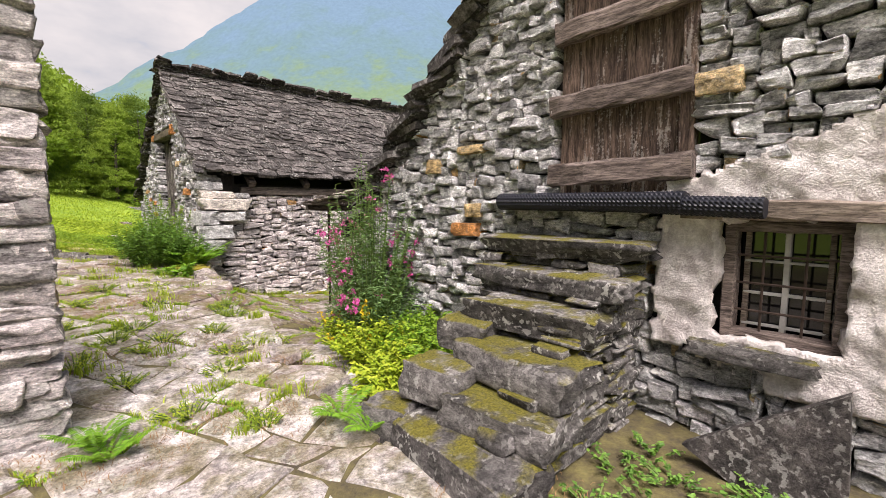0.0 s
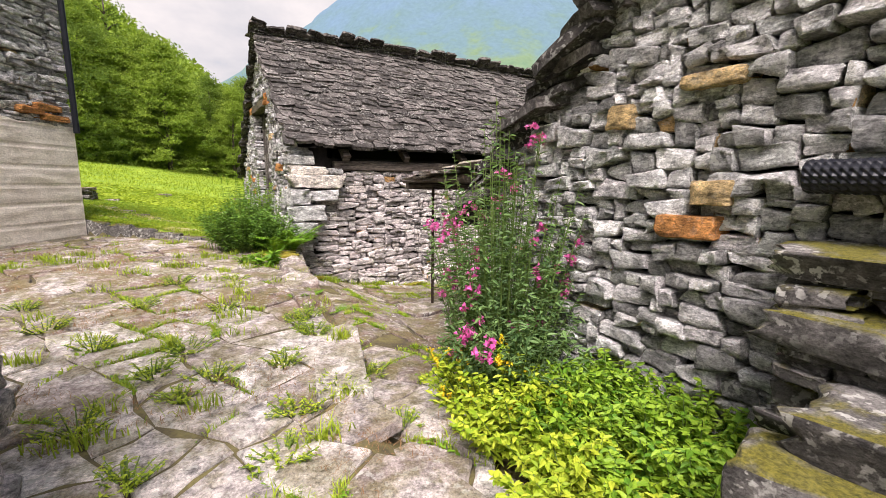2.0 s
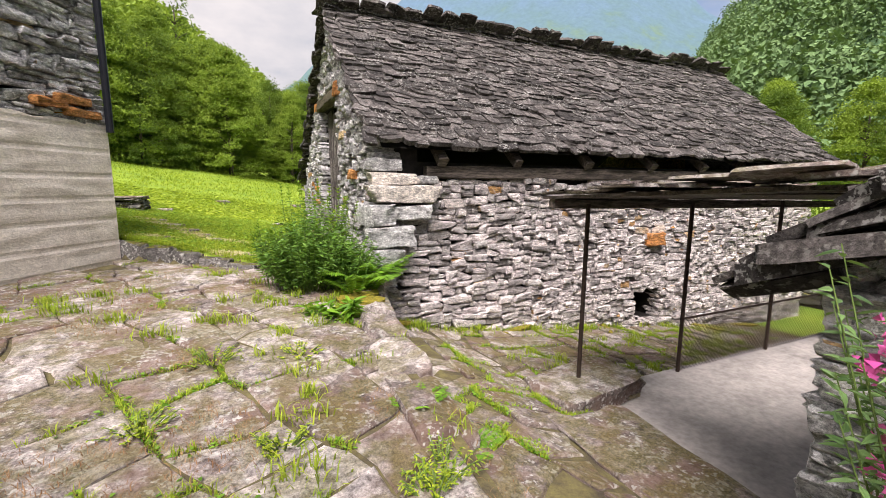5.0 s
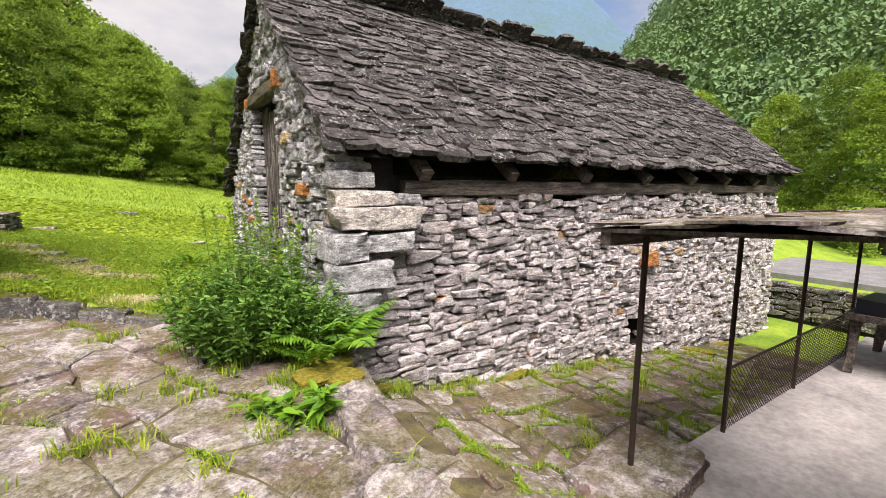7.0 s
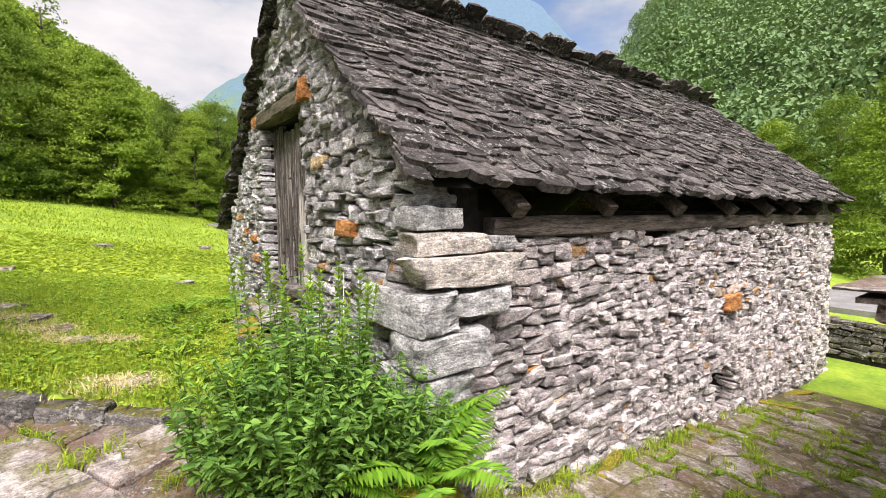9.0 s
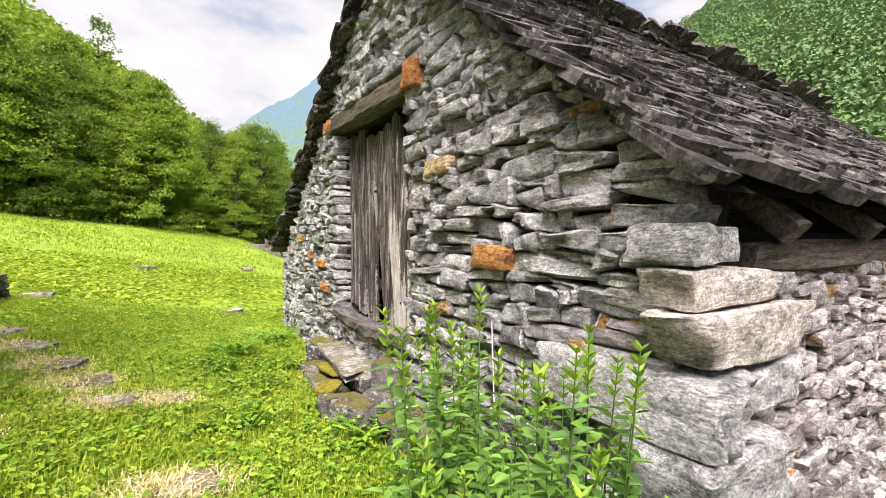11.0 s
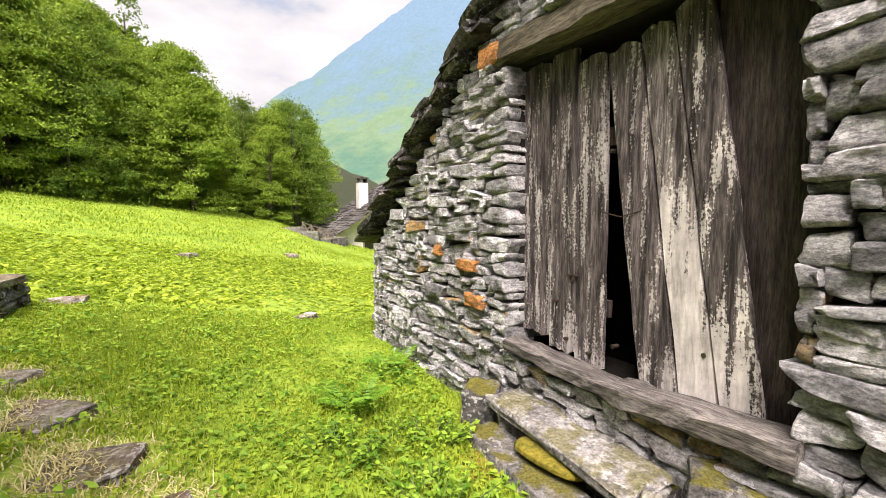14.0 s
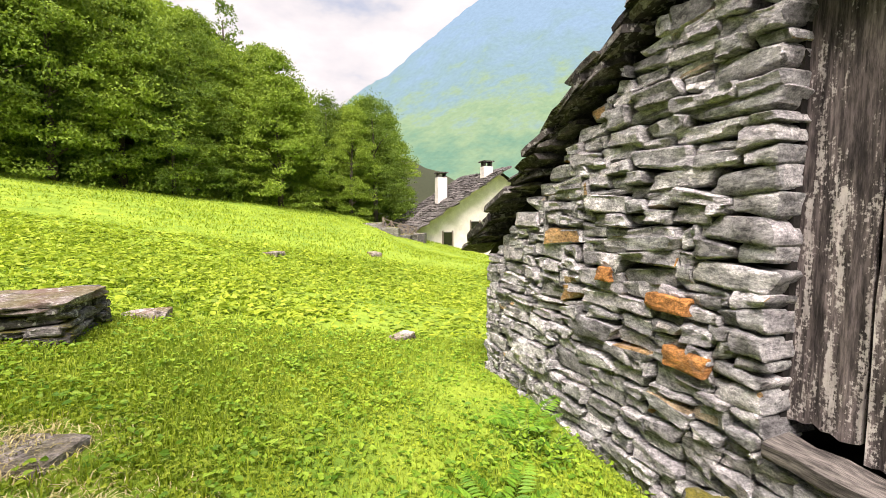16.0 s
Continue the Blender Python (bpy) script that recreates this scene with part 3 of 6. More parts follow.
def flagstone(parent, centre, poly, zf, r, gap=0.012, thick=0.09):
    """One worn slab: an uneven outline, a bevelled top and its thickness."""
    n = len(poly)
    cx_, cy_ = sum(p[0] for p in poly) / n, sum(p[1] for p in poly) / n
    ring = []
    for i in range(n):
        a, b = poly[i], poly[(i + 1) % n]
        length = math.hypot(b[0] - a[0], b[1] - a[1])
        k = max(1, int(length / 0.16))
        for t in range(k):
            ring.append((a[0] + (b[0] - a[0]) * t / k, a[1] + (b[1] - a[1]) * t / k))
    if len(ring) < 3:
        return
    lift = r.uniform(-0.012, 0.014)
    tx, ty = r.normal(0, 0.012), r.normal(0, 0.012)
    outer, inner = [], []
    for x, y in ring:
        d = math.hypot(x - cx_, y - cy_)
        if d < 0.05:
            return
        g = gap + 0.02 * noise.noise(Vector((x * 5, y * 5, 3))) + 0.012 * abs(noise.noise(Vector((x * 14, y * 14, 8))))
        f, f2 = 1 - g / d, 1 - (g + 0.018) / d
        z = float(zf(x, y)) + lift + tx * (x - cx_) + ty * (y - cy_) + 0.008 * noise.noise(Vector((x * 3, y * 3, 1)))
        outer.append((cx_ + (x - cx_) * f, cy_ + (y - cy_) * f, z))
        inner.append((cx_ + (x - cx_) * f2, cy_ + (y - cy_) * f2, z))
    m = len(ring)
    vs = [(x, y, z - thick) for x, y, z in outer] + [(x, y, z - 0.014) for x, y, z in outer] + inner
    fs = []
    for i in range(m):
        j = (i + 1) % m
        fs += [[i, j, m + j, m + i], [m + i, m + j, 2 * m + j, 2 * m + i]]
    fs.append([2 * m + i for i in range(m)])
    ob = new("flagstone", mesh("flagstone", vs, fs, M_FLAG_PALE if cy_ + 1.5 * noise.noise(Vector((cx_, cy_, 7))) < 6.2 and cx_ < 2.1 else M_FLAG))
    ob.parent = parent


def paving_bed(name, lo, hi, zf, label, step=0.4):
    xs, ys = np.arange(lo[0], hi[0] + 1e-6, step), np.arange(lo[1], hi[1] + 1e-6, step)
    vs = [(min(x, float(edge_x(y)) - 0.1) if lo[0] < 0 else x, y, float(zf(x, y)) - 0.018) for y in ys for x in xs]
    k = len(xs)
    fs = [[j * k + i, j * k + i + 1, (j + 1) * k + i + 1, (j + 1) * k + i] for j in range(len(ys) - 1) for i in range(k - 1)]
    return tagged(new(name, mesh(name, vs, fs, M_EARTH, True)), label, "paving", kind="structure")


# ---- stone barn ----
BX0, BX1, BY0, BY1 = 2.25, 12.2, 9.32, 16.35
RIDGE_Y, RIDGE_Z = 12.1, 4.55


def barn_top(y):
    """Height of the gable under the slabs."""
    return RIDGE_Z - 0.08 - 0.845 * (RIDGE_Y - y) if y < RIDGE_Y else RIDGE_Z - 0.08 - 0.71 * (y - RIDGE_Y)


barn = thing("stone_barn", (BX0, BY0, -0.3), "old dry-stone barn with a slab roof and weathered plank door", "barn")


def slab_wall(name, verts2, thickness, fix, holes, mat, parent):
    """A wall's dark core, cut into upright strips that leave out the holes. fix puts (s, depth, z) in the world."""
    cuts = sorted({s for s, _ in verts2} | {h[0] for h in holes} | {h[1] for h in holes})
    b = Build()

    def top(s):
        for (s0, z0), (s1, z1) in zip(verts2, verts2[1:]):
            if s0 <= s <= s1:
                return z0 + (z1 - z0) * (s - s0) / max(1e-6, s1 - s0)
        return verts2[-1][1]

    for s0, s1 in zip(cuts, cuts[1:]):
        spans = [(-1.6, None)]
        for a, b_, c, d in holes:
            if a <= s0 + 1e-6 and b_ >= s1 - 1e-6:
                spans = [(-1.6, c), (d, None)]
        for z0, z1 in spans:
            t0, t1 = (top(s0), top(s1)) if z1 is None else (z1, z1)
            ps = [fix(s, d, z) for d in (0, thickness) for s, z in ((s0, z0), (s1, z0), (s1, t1), (s0, t0))]
            b.add(ps, [[0, 1, 2, 3], [7, 6, 5, 4], [0, 4, 5, 1], [1, 5, 6, 2], [2, 6, 7, 3], [3, 7, 4, 0]])
    return part(name, b.mesh(name, mat), parent)


DOOR = (11.6 - BY0, 13.43 - BY0, 0.84, 3.03)
gable_line = [(0.1, barn_top(BY0 + 0.1)), (RIDGE_Y - BY0, RIDGE_Z - 0.1), (BY1 - BY0 - 0.1, barn_top(BY1 - 0.1))]
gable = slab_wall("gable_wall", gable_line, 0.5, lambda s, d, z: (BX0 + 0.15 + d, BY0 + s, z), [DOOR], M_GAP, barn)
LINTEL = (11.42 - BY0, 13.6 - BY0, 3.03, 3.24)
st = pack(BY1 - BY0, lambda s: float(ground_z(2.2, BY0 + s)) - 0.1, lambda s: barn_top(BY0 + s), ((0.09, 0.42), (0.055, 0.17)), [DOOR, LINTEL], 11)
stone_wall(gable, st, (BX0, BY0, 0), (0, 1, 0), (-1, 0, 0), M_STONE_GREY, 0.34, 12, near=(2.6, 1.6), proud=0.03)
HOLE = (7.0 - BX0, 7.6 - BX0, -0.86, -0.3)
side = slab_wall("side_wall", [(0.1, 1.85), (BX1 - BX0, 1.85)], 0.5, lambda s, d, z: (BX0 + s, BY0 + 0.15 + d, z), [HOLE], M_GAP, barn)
SPLIT = 1.7
st = pack(SPLIT, lambda s: float(yard_z(BX0 + s, 9.3)) - 0.15, lambda s: 1.6, ((0.13, 0.46), (0.06, 0.17)), [], 24)
st += [(q + SPLIT, z, w, h) for q, z, w, h in pack(BX1 - BX0 - SPLIT, lambda s: float(yard_z(BX0 + SPLIT + s, 9.3)) - 0.15, lambda s: 1.62 + 0.05 * math.sin(s * 3), ((0.08, 0.36), (0.05, 0.16)), [(HOLE[0] - SPLIT, HOLE[1] - SPLIT, HOLE[2], HOLE[3])], 21)]
stone_wall(side, st, (BX0, BY0, 0), (1, 0, 0), (0, -1, 0), M_STONE_PALE, 0.3, 22, near=(1.0, 0.8), batter=0.02, skew=4.5)
far_end = slab_wall("end_wall", gable_line, 0.5, lambda s, d, z: (BX1 - d, BY0 + s, z), [], M_STONE, barn)
back = slab_wall("back_wall", [(0.1, 1.35), (BX1 - BX0, 1.35)], 0.5, lambda s, d, z: (BX0 + s, BY1 - d, z), [], M_STONE, barn)
st = pack(3.0, lambda s: 0.0, lambda s: 1.45, ((0.13, 0.5), (0.06, 0.16)), [], 27)
stone_wall(back, st, (BX0 + 3.0, BY1, 0), (-1, 0, 0), (0, 1, 0), M_STONE, 0.3, 28)

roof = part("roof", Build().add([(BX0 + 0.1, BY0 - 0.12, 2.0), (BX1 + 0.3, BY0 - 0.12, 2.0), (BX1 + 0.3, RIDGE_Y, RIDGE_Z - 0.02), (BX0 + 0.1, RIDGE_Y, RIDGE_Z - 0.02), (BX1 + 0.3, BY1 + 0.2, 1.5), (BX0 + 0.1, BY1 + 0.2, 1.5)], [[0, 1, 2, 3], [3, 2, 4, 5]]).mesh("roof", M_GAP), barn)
slate_roof(roof, (BX0 - 0.04, BY0 - 0.14, 2.02), (BX1 + 0.35, BY0 - 0.14, 2.02), (BX0 - 0.06, RIDGE_Y, RIDGE_Z), (BX1 + 0.35, RIDGE_Y, RIDGE_Z), M_SLATE, row=0.105, thick=0.05, size=(0.15, 0.42), seed=31, first=300, near=(1.5, 0.2))
rake_stack(roof, (BX0, BY1 + 0.25, 1.62), (BX0, RIDGE_Y, RIDGE_Z - 0.02), M_SLATE, 132, reach=0.15, step=0.085, thick=0.042, tip=-14)
slate_roof(roof, (BX0 - 0.05, BY1 + 0.35, 1.52), (BX1 + 0.35, BY1 + 0.35, 1.52), (BX0 - 0.05, RIDGE_Y, RIDGE_Z), (BX1 + 0.35, RIDGE_Y, RIDGE_Z), M_SLATE, row=0.14, thick=0.05, seed=33, ragged=0.14)
slate_roof(roof, (BX0 - 0.12, RIDGE_Y - 0.12, RIDGE_Z - 0.01), (BX1 + 0.3, RIDGE_Y - 0.12, RIDGE_Z - 0.01), (BX0 - 0.12, RIDGE_Y + 0.12, RIDGE_Z + 0.02), (BX1 + 0.3, RIDGE_Y + 0.12, RIDGE_Z + 0.02), M_SLATE, row=0.12, size=(0.25, 0.6), depth=0.36, thick=0.04, seed=35, tilt=3.0)

# timbers under the eave
part("wall_plate", Build().beam((BX0 + 0.75, BY0 + 0.1, 1.72), (BX1 - 0.1, BY0 + 0.1, 1.72), 0.18, 0.16, 14, 0.015).mesh("wall_plate", M_BEAM_X), barn, "dark hewn timber under the eave")
for i in range(8):
    x = BX0 + 0.95 + i * 1.28 + 0.1 * math.sin(i * 5)
    part("rafter", Build().beam((x, BY0 - 0.08, 1.84), (x, BY0 + 1.2, 2.93), 0.13, 0.13, 4).mesh("rafter", M_BEAM_X), barn, "rounded rafter end")
part("lintel", Build().beam((BX0 + 0.1, 11.44, 3.1), (BX0 + 0.1, 13.56, 3.16), 0.24, 0.18, 14, 0.014).mesh("lintel", M_BEAM_DARK), barn, "mossy hewn timber over the door")
part("threshold", Build().beam((BX0 + 0.05, 11.52, 0.95), (BX0 + 0.04, 12.4, 0.9), 0.22, 0.12, 9, 0.012).beam((BX0 + 0.04, 12.36, 0.895), (BX0 + 0.05, 13.38, 0.93), 0.2, 0.09, 9, 0.012).mesh("threshold", M_SILL), barn, "worn grey timber sill")
for y, w in ((11.83, 0.4), (13.47, 0.08)):
    part("door_post", Build().beam((BX0 + 0.27, y, 0.9), (BX0 + 0.27, y, 3.05), 0.08, w, 8, 0.006).mesh("door_post", M_WOOD_DARK), barn, "dark brown door post")


def plank(x, y0, y1, zb, zt, lean, mat, top_cut=0.04, thick=0.035, shift=0.0):
    """A split board with a ragged top and a worn foot; shift moves its foot sideways."""
    n, m = 9, 12
    vs, fs = [], []
    edge = [noise.noise(Vector((y0 * 7, j * 0.9, 2))) * 0.014 for j in range(m + 1)]
    for side_ in (0, 1):
        for j in range(m + 1):
            f = j / m
            for i in range(n + 1):
                y = y0 + (y1 - y0) * i / n + edge[j] * (1 if i in (0, n) else 0.3)
                z = zb + (zt - zb) * f
                if j == m:
                    z += top_cut * (noise.noise(Vector((y * 9, 1, 5))) + 0.8 * noise.noise(Vector((y * 31, 1, 8)))) - top_cut * 1.4 * abs(i / n - 0.45)
                if j == 0:
                    z += 0.03 * noise.noise(Vector((y * 17, 2, 7)))
                bow = 0.02 * math.sin(f * 3) * lean
                vs.append((x + side_ * thick + bow + lean * 0.05 * (1 - f) + 0.005 * noise.noise(Vector((y * 40, f * 2, 1))), y + shift * (1 - f), z))
    k = (n + 1) * (m + 1)
    for j in range(m):
        for i in range(n):
            a = j * (n + 1) + i
            fs.append([a, a + n + 1, a + n + 2, a + 1])
            fs.append([k + a, k + a + 1, k + a + n + 2, k + a + n + 1])
    rim = [i for i in range(n)] + [n + j * (n + 1) for j in range(m)] + [m * (n + 1) + n - i for i in range(n)] + [(m - j) * (n + 1) for j in range(m)]
    for a, b in zip(rim, rim[1:] + rim[:1]):
        fs.append([a, b, k + b, k + a])
    return mesh("plank", vs, fs, mat)


door = part("door", Build().box((BX0 + 0.245, 12.65, 1.25), (BX0 + 0.275, 13.38, 1.36), wob=0.004).box((BX0 + 0.245, 11.7, 2.35), (BX0 + 0.275, 13.38, 2.46), wob=0.004).mesh("door", M_WOOD_DARK), barn, "split grey planks, gaping at the middle")
for y0, y1, zb, zt, lean, foot, mat in ((13.15, 13.46, 1.02, 3.03, 0.2, 0.0, M_WOOD_DOOR), (12.905, 13.14, 0.95, 3.05, 0.1, -0.01, M_WOOD_DOOR), (12.665, 12.895, 0.91, 2.93, 0.3, 0.0, M_WOOD_DOOR), (12.435, 12.655, 0.94, 2.92, -0.5, -0.3, M_WOOD_DOOR), (12.235, 12.425, 0.93, 2.96, -0.4, -0.31, M_WOOD_PALE), (12.04, 12.23, 0.92, 3.01, -0.4, -0.32, M_WOOD_SPECK)):
    part("plank", plank(BX0 + 0.185, y0, y1, zb, zt, lean, mat, shift=foot), door)
for y, z in ((13.05, 1.3), (12.93, 1.5), (12.88, 1.5), (12.95, 1.05), (12.75, 1.0), (12.55, 1.1), (12.6, 2.3), (12.3, 1.1), (12.0, 1.2)):
    part("bolt", Build().tube([(BX0 + 0.16, y, z), (BX0 + 0.21, y, z)], 0.013).mesh("bolt", M_IRON), door, "iron nail head")
part("wire", Build().tube([(BX0 + 0.17, 12.66, 1.93), (BX0 + 0.14, 12.5, 1.90), (BX0 + 0.17, 12.36, 1.94)], 0.004).mesh("wire", M_IRON), door, "twisted wire fastening")
# Black sheet added behind the door, in place of the barn's dark inside.
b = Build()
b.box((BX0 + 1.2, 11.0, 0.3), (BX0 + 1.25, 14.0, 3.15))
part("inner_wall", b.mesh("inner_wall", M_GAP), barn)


def block(name, lo, hi, mat, label, category, turn=0.0, which=0, tip=0.0, group="", parent=None):
    """A single large stone."""
    lo, hi = Vector(lo), Vector(hi)
    v, f = BLOCKS[which % len(BLOCKS)]
    ob = new(name, mesh(name, v, f, mat, 24))
    m = pose(*((lo + hi) / 2), tip, 0, turn) @ Matrix.Diagonal((*(hi - lo), 1))
    ob.matrix_basis = m
    if parent:
        ob.parent = parent
        if parent.type == "EMPTY":
            ob.matrix_parent_inverse = Matrix.Translation(-parent.location)
        return tagged(ob, label)
    return tagged(ob, label, category, group)


# great corner stones and rust-red stones
for lo, hi, w, mat, turn in (((2.2, 9.15, 1.32), (3.12, 9.42, 1.535), 0, M_QUOIN_WARM, 1), ((2.22, 9.2, 1.55), (2.84, 9.42, 1.695), 2, M_QUOIN_WARM, -3), ((2.17, 9.12, 1.03), (2.5, 9.97, 1.3), 1, M_QUOIN, 2), ((2.17, 9.1, 0.76), (2.75, 9.5, 1.02), 3, M_QUOIN, -2), ((2.2, 9.22, 1.72), (2.62, 9.5, 1.865), 4, M_QUOIN, 6), ((2.16, 9.1, 0.52), (2.58, 9.7, 0.74), 5, M_QUOIN, 3), ((2.86, 9.2, 1.56), (3.1, 9.45, 1.66), 6, M_QUOIN, 4), ((2.5, 9.16, 1.1), (3.0, 9.45, 1.28), 7, M_QUOIN, -4)):
    block("cornerstone", lo, hi, mat, "long pale cornerstone", "", turn, w, parent=gable)
for y, z, w, h in ((10.42, 1.7, 0.32, 0.13), (11.45, 3.12, 0.24, 0.2), (13.95, 1.48, 0.27, 0.1), (13.82, 1.19, 0.26, 0.12), (13.63, 3.15, 0.24, 0.14), (14.47, 1.58, 0.12, 0.09)):
    block("rusty_stone", (BX0 - 0.045, y - w / 2, z - h / 2), (BX0 + 0.2, y + w / 2, z + h / 2), M_ORANGE, "rust-orange stone", "", 0, int(y * 10), parent=gable)
block("tan_stone", (BX0 - 0.04, 10.86, 2.27), (BX0 + 0.2, 11.2, 2.38), M_TAN, "long ochre stone", "", 0, 6, parent=gable)
block("rusty_stone", (7.15, BY0 - 0.07, 0.5), (7.55, BY0 + 0.2, 0.72), M_ORANGE, "rust-red stone", "", 0, 3, parent=side)

# ---- house with the outside stair ----
HX, HY1, HY0 = 3.07, 4.95, -2.3
HR_Y, HR_Z = 1.35, 4.55


def house_top(y):
    return HR_Z - 0.1 - 0.89 * abs(y - HR_Y)


house = thing("stone_house", (HX, 1.4, -0.2), "old stone house with plastered lower wall and slab roof", "house")
HDOOR = (HY1 - 2.0, HY1 - 0.97, 1.48, 3.1)
HWIN = (HY1 - 0.78, HY1 - 0.16, 0.58, 1.3)
hline = [(0.12, house_top(HY1 - 0.12)), (HY1 - HR_Y, HR_Z - 0.15), (HY1 - HY0, house_top(HY0))]
front = slab_wall("front_wall", hline, 0.55, lambda s, d, z: (HX + 0.15 + d, HY1 - s, z), [HDOOR, HWIN], M_GAP, house)
st = pack(HY1 - HY0, lambda s: -0.35, lambda s: house_top(HY1 - s), ((0.08, 0.3), (0.06, 0.16)), [HDOOR, HWIN], 41)


def plastered(s, z):
    y = HY1 - s
    wav = 0.12 * noise.noise(Vector((y * 2.2, z * 2.2, 3))) + 0.07 * noise.noise(Vector((y * 9, z * 9, 3)))
    return (y < 1.12 + wav and 0.45 + wav - 0.3 * (0.9 - y) * (y < 0.9) < z < 1.62 + wav + 0.33 * max(0, 0.9 - y)) or (0.9 < y < 1.25 and 1.35 < z < 1.5)


stone_wall(front, st, (HX, HY1, 0), (0, -1, 0), (-1, 0, 0), M_STONE, 0.3, 42, near=(2.2, 0.9), skip=plastered, skew=5.0, proud=0.04)
for y, z, w, h, mat in ((2.99, 1.17, 0.31, 0.13, M_ORANGE), (3.45, 1.81, 0.16, 0.13, M_TAN), (2.91, 1.94, 0.3, 0.08, M_TAN), (2.86, 1.36, 0.2, 0.13, M_TAN), (0.84, 2.15, 0.24, 0.14, M_TAN)):
    block("coloured_stone", (HX - 0.05, y - w / 2, z - h / 2), (HX + 0.2, y + w / 2, z + h / 2), mat, "rust-coloured stone", "", 0, int(y * 10), parent=front)
# the plaster coat
b = Build()
ys, zs = np.arange(-2.3, 1.3, 0.025), np.arange(0.3, 2.9, 0.025)
grid = {}
for j, z in enumerate(zs):
    for i, y in enumerate(ys):
        inside = plastered(HY1 - y, z) and not (0.16 < y < 0.78 and 0.58 < z < 1.32)
        if inside:
            for q in ((i, j), (i + 1, j), (i + 1, j + 1), (i, j + 1)):
                if q not in grid:
                    yy, zz = -2.3 + q[0] * 0.025, 0.3 + q[1] * 0.025
                    grid[q] = len(b.v)
                    b.v.append((HX - 0.02 + 0.03 * noise.noise(Vector((yy * 5, zz * 5, 9))) + 0.02 * noise.noise(Vector((yy * 17, zz * 17, 2))), yy + 0.012 * noise.noise(Vector((yy * 30, zz * 30, 1))), zz + 0.012 * noise.noise(Vector((yy * 30, zz * 30, 4)))))
            b.f.append([grid[i, j], grid[i, j + 1], grid[i + 1, j + 1], grid[i + 1, j]])
plaster = part("plaster", b.mesh("plaster", M_PLASTER, True), front, "rough pale lime plaster")
mod = plaster.modifiers.new("thickness", "SOLIDIFY")
mod.thickness, mod.offset = 0.09, -1
side_h = slab_wall("side_wall", [(0.0, 1.05), (8.0, 1.05)], 0.5, lambda s, d, z: (HX + 0.16 + s, HY1 - 0.12 - d, z), [], M_GAP, house)
st = pack(5.0, lambda s: -0.9, lambda s: 1.08, ((0.1, 0.42), (0.05, 0.14)), [], 51)
stone_wall(side_h, st, (HX + 5.0, HY1, 0), (-1, 0, 0), (0, 1, 0), M_STONE, 0.3, 52, first=0)
hroof = part("roof", Build().add([(HX + 0.1, HY1 + 0.3, 0.98), (HX + 8, HY1 + 0.3, 0.98), (HX + 8, HR_Y, HR_Z - 0.08), (HX + 0.1, HR_Y, HR_Z - 0.08), (HX + 8, HY0 - 0.3, 1.25), (HX + 0.1, HY0 - 0.3, 1.25)], [[3, 2, 1, 0], [5, 4, 2, 3]]).mesh("roof", M_GAP), house)
slate_roof(hroof, (HX - 0.03, HY1 + 0.38, 1.0), (HX + 8, HY1 + 0.38, 1.0), (HX - 0.03, HR_Y, HR_Z), (HX + 8, HR_Y, HR_Z), M_SLATE, row=0.12, size=(0.2, 0.45), thick=0.045, seed=55, first=100, near=(0.0, 0.2))
rake_stack(hroof, (HX, HY1 + 0.2, 1.1), (HX, HR_Y, HR_Z - 0.03), M_SLATE, 133, step=0.085, size=(0.5, 0.5), reach=0.2, thick=0.07, tip=-16)
slate_roof(hroof, (HX - 0.03, HY0 - 0.3, 1.3), (HX + 8, HY0 - 0.3, 1.3), (HX - 0.03, HR_Y, HR_Z), (HX + 8, HR_Y, HR_Z), M_SLATE, row=0.16, thick=0.05, seed=56)

# hay door
hdoor = part("hay_door", Build().box((HX + 0.13, 1.0, 1.5), (HX + 0.15, 1.98, 3.1)).mesh("hay_door", M_WOOD_BROWN), house, "brown weathered plank door")
for y0, y1 in ((1.69, 1.98), (1.40, 1.685), (1.08, 1.395)):
    part("plank", plank(HX + 0.09, y0, y1, 1.47, 3.1, 0.0, M_WOOD_BROWN), hdoor)
part("door_post", Build().beam((HX + 0.08, 1.02, 1.48), (HX + 0.08, 1.02, 3.1), 0.1, 0.1, 6, 0.006).mesh("door_post", M_WOOD_BROWN), house)
for z, h, y0, y1, x in ((2.21, 0.16, 0.99, 2.03, 0.03), (2.76, 0.16, 0.97, 2.0, 0.03), (1.66, 0.17, 0.95, 2.0, -0.02)):
    part("crossbar", Build().beam((HX + x, y0, z), (HX + x, y1, z - 0.02), 0.1, h, 10, 0.01).mesh("crossbar", M_RAIL), hdoor, "hewn grey timber rail")

# roll of black drainage mat
roll = thing("mesh_roll", (HX - 0.1, 1.5, 1.38), "rolled black plastic dimpled drainage mat on the stair top", "plastic roll")


def dimpled_roll(y0, y1, z0, z1, rad, turns=26, n=30, studs=True):
    vs, fs = [], []
    for i in range(turns + 1):
        f = i / turns
        for k in range(n):
            a = 2 * math.pi * k / n
            rr = rad * (1 + 0.05 * math.sin(3 * a + 1)) + (0.006 if i % 2 and k % 2 else -0.002)
            vs.append((HX - 0.12 + rr * 1.1 * math.cos(a), y0 + (y1 - y0) * f, z0 + (z1 - z0) * f + rr * 0.8 * math.sin(a)))
    for i in range(turns):
        for k in range(n):
            q = (k + 1) % n
            fs.append([i * n + k, i * n + q, i * n + n + q, i * n + n + k])
    fs += [list(range(n - 1, -1, -1)), [turns * n + k for k in range(n)]]
    return mesh("roll", vs, fs, M_BLACK)


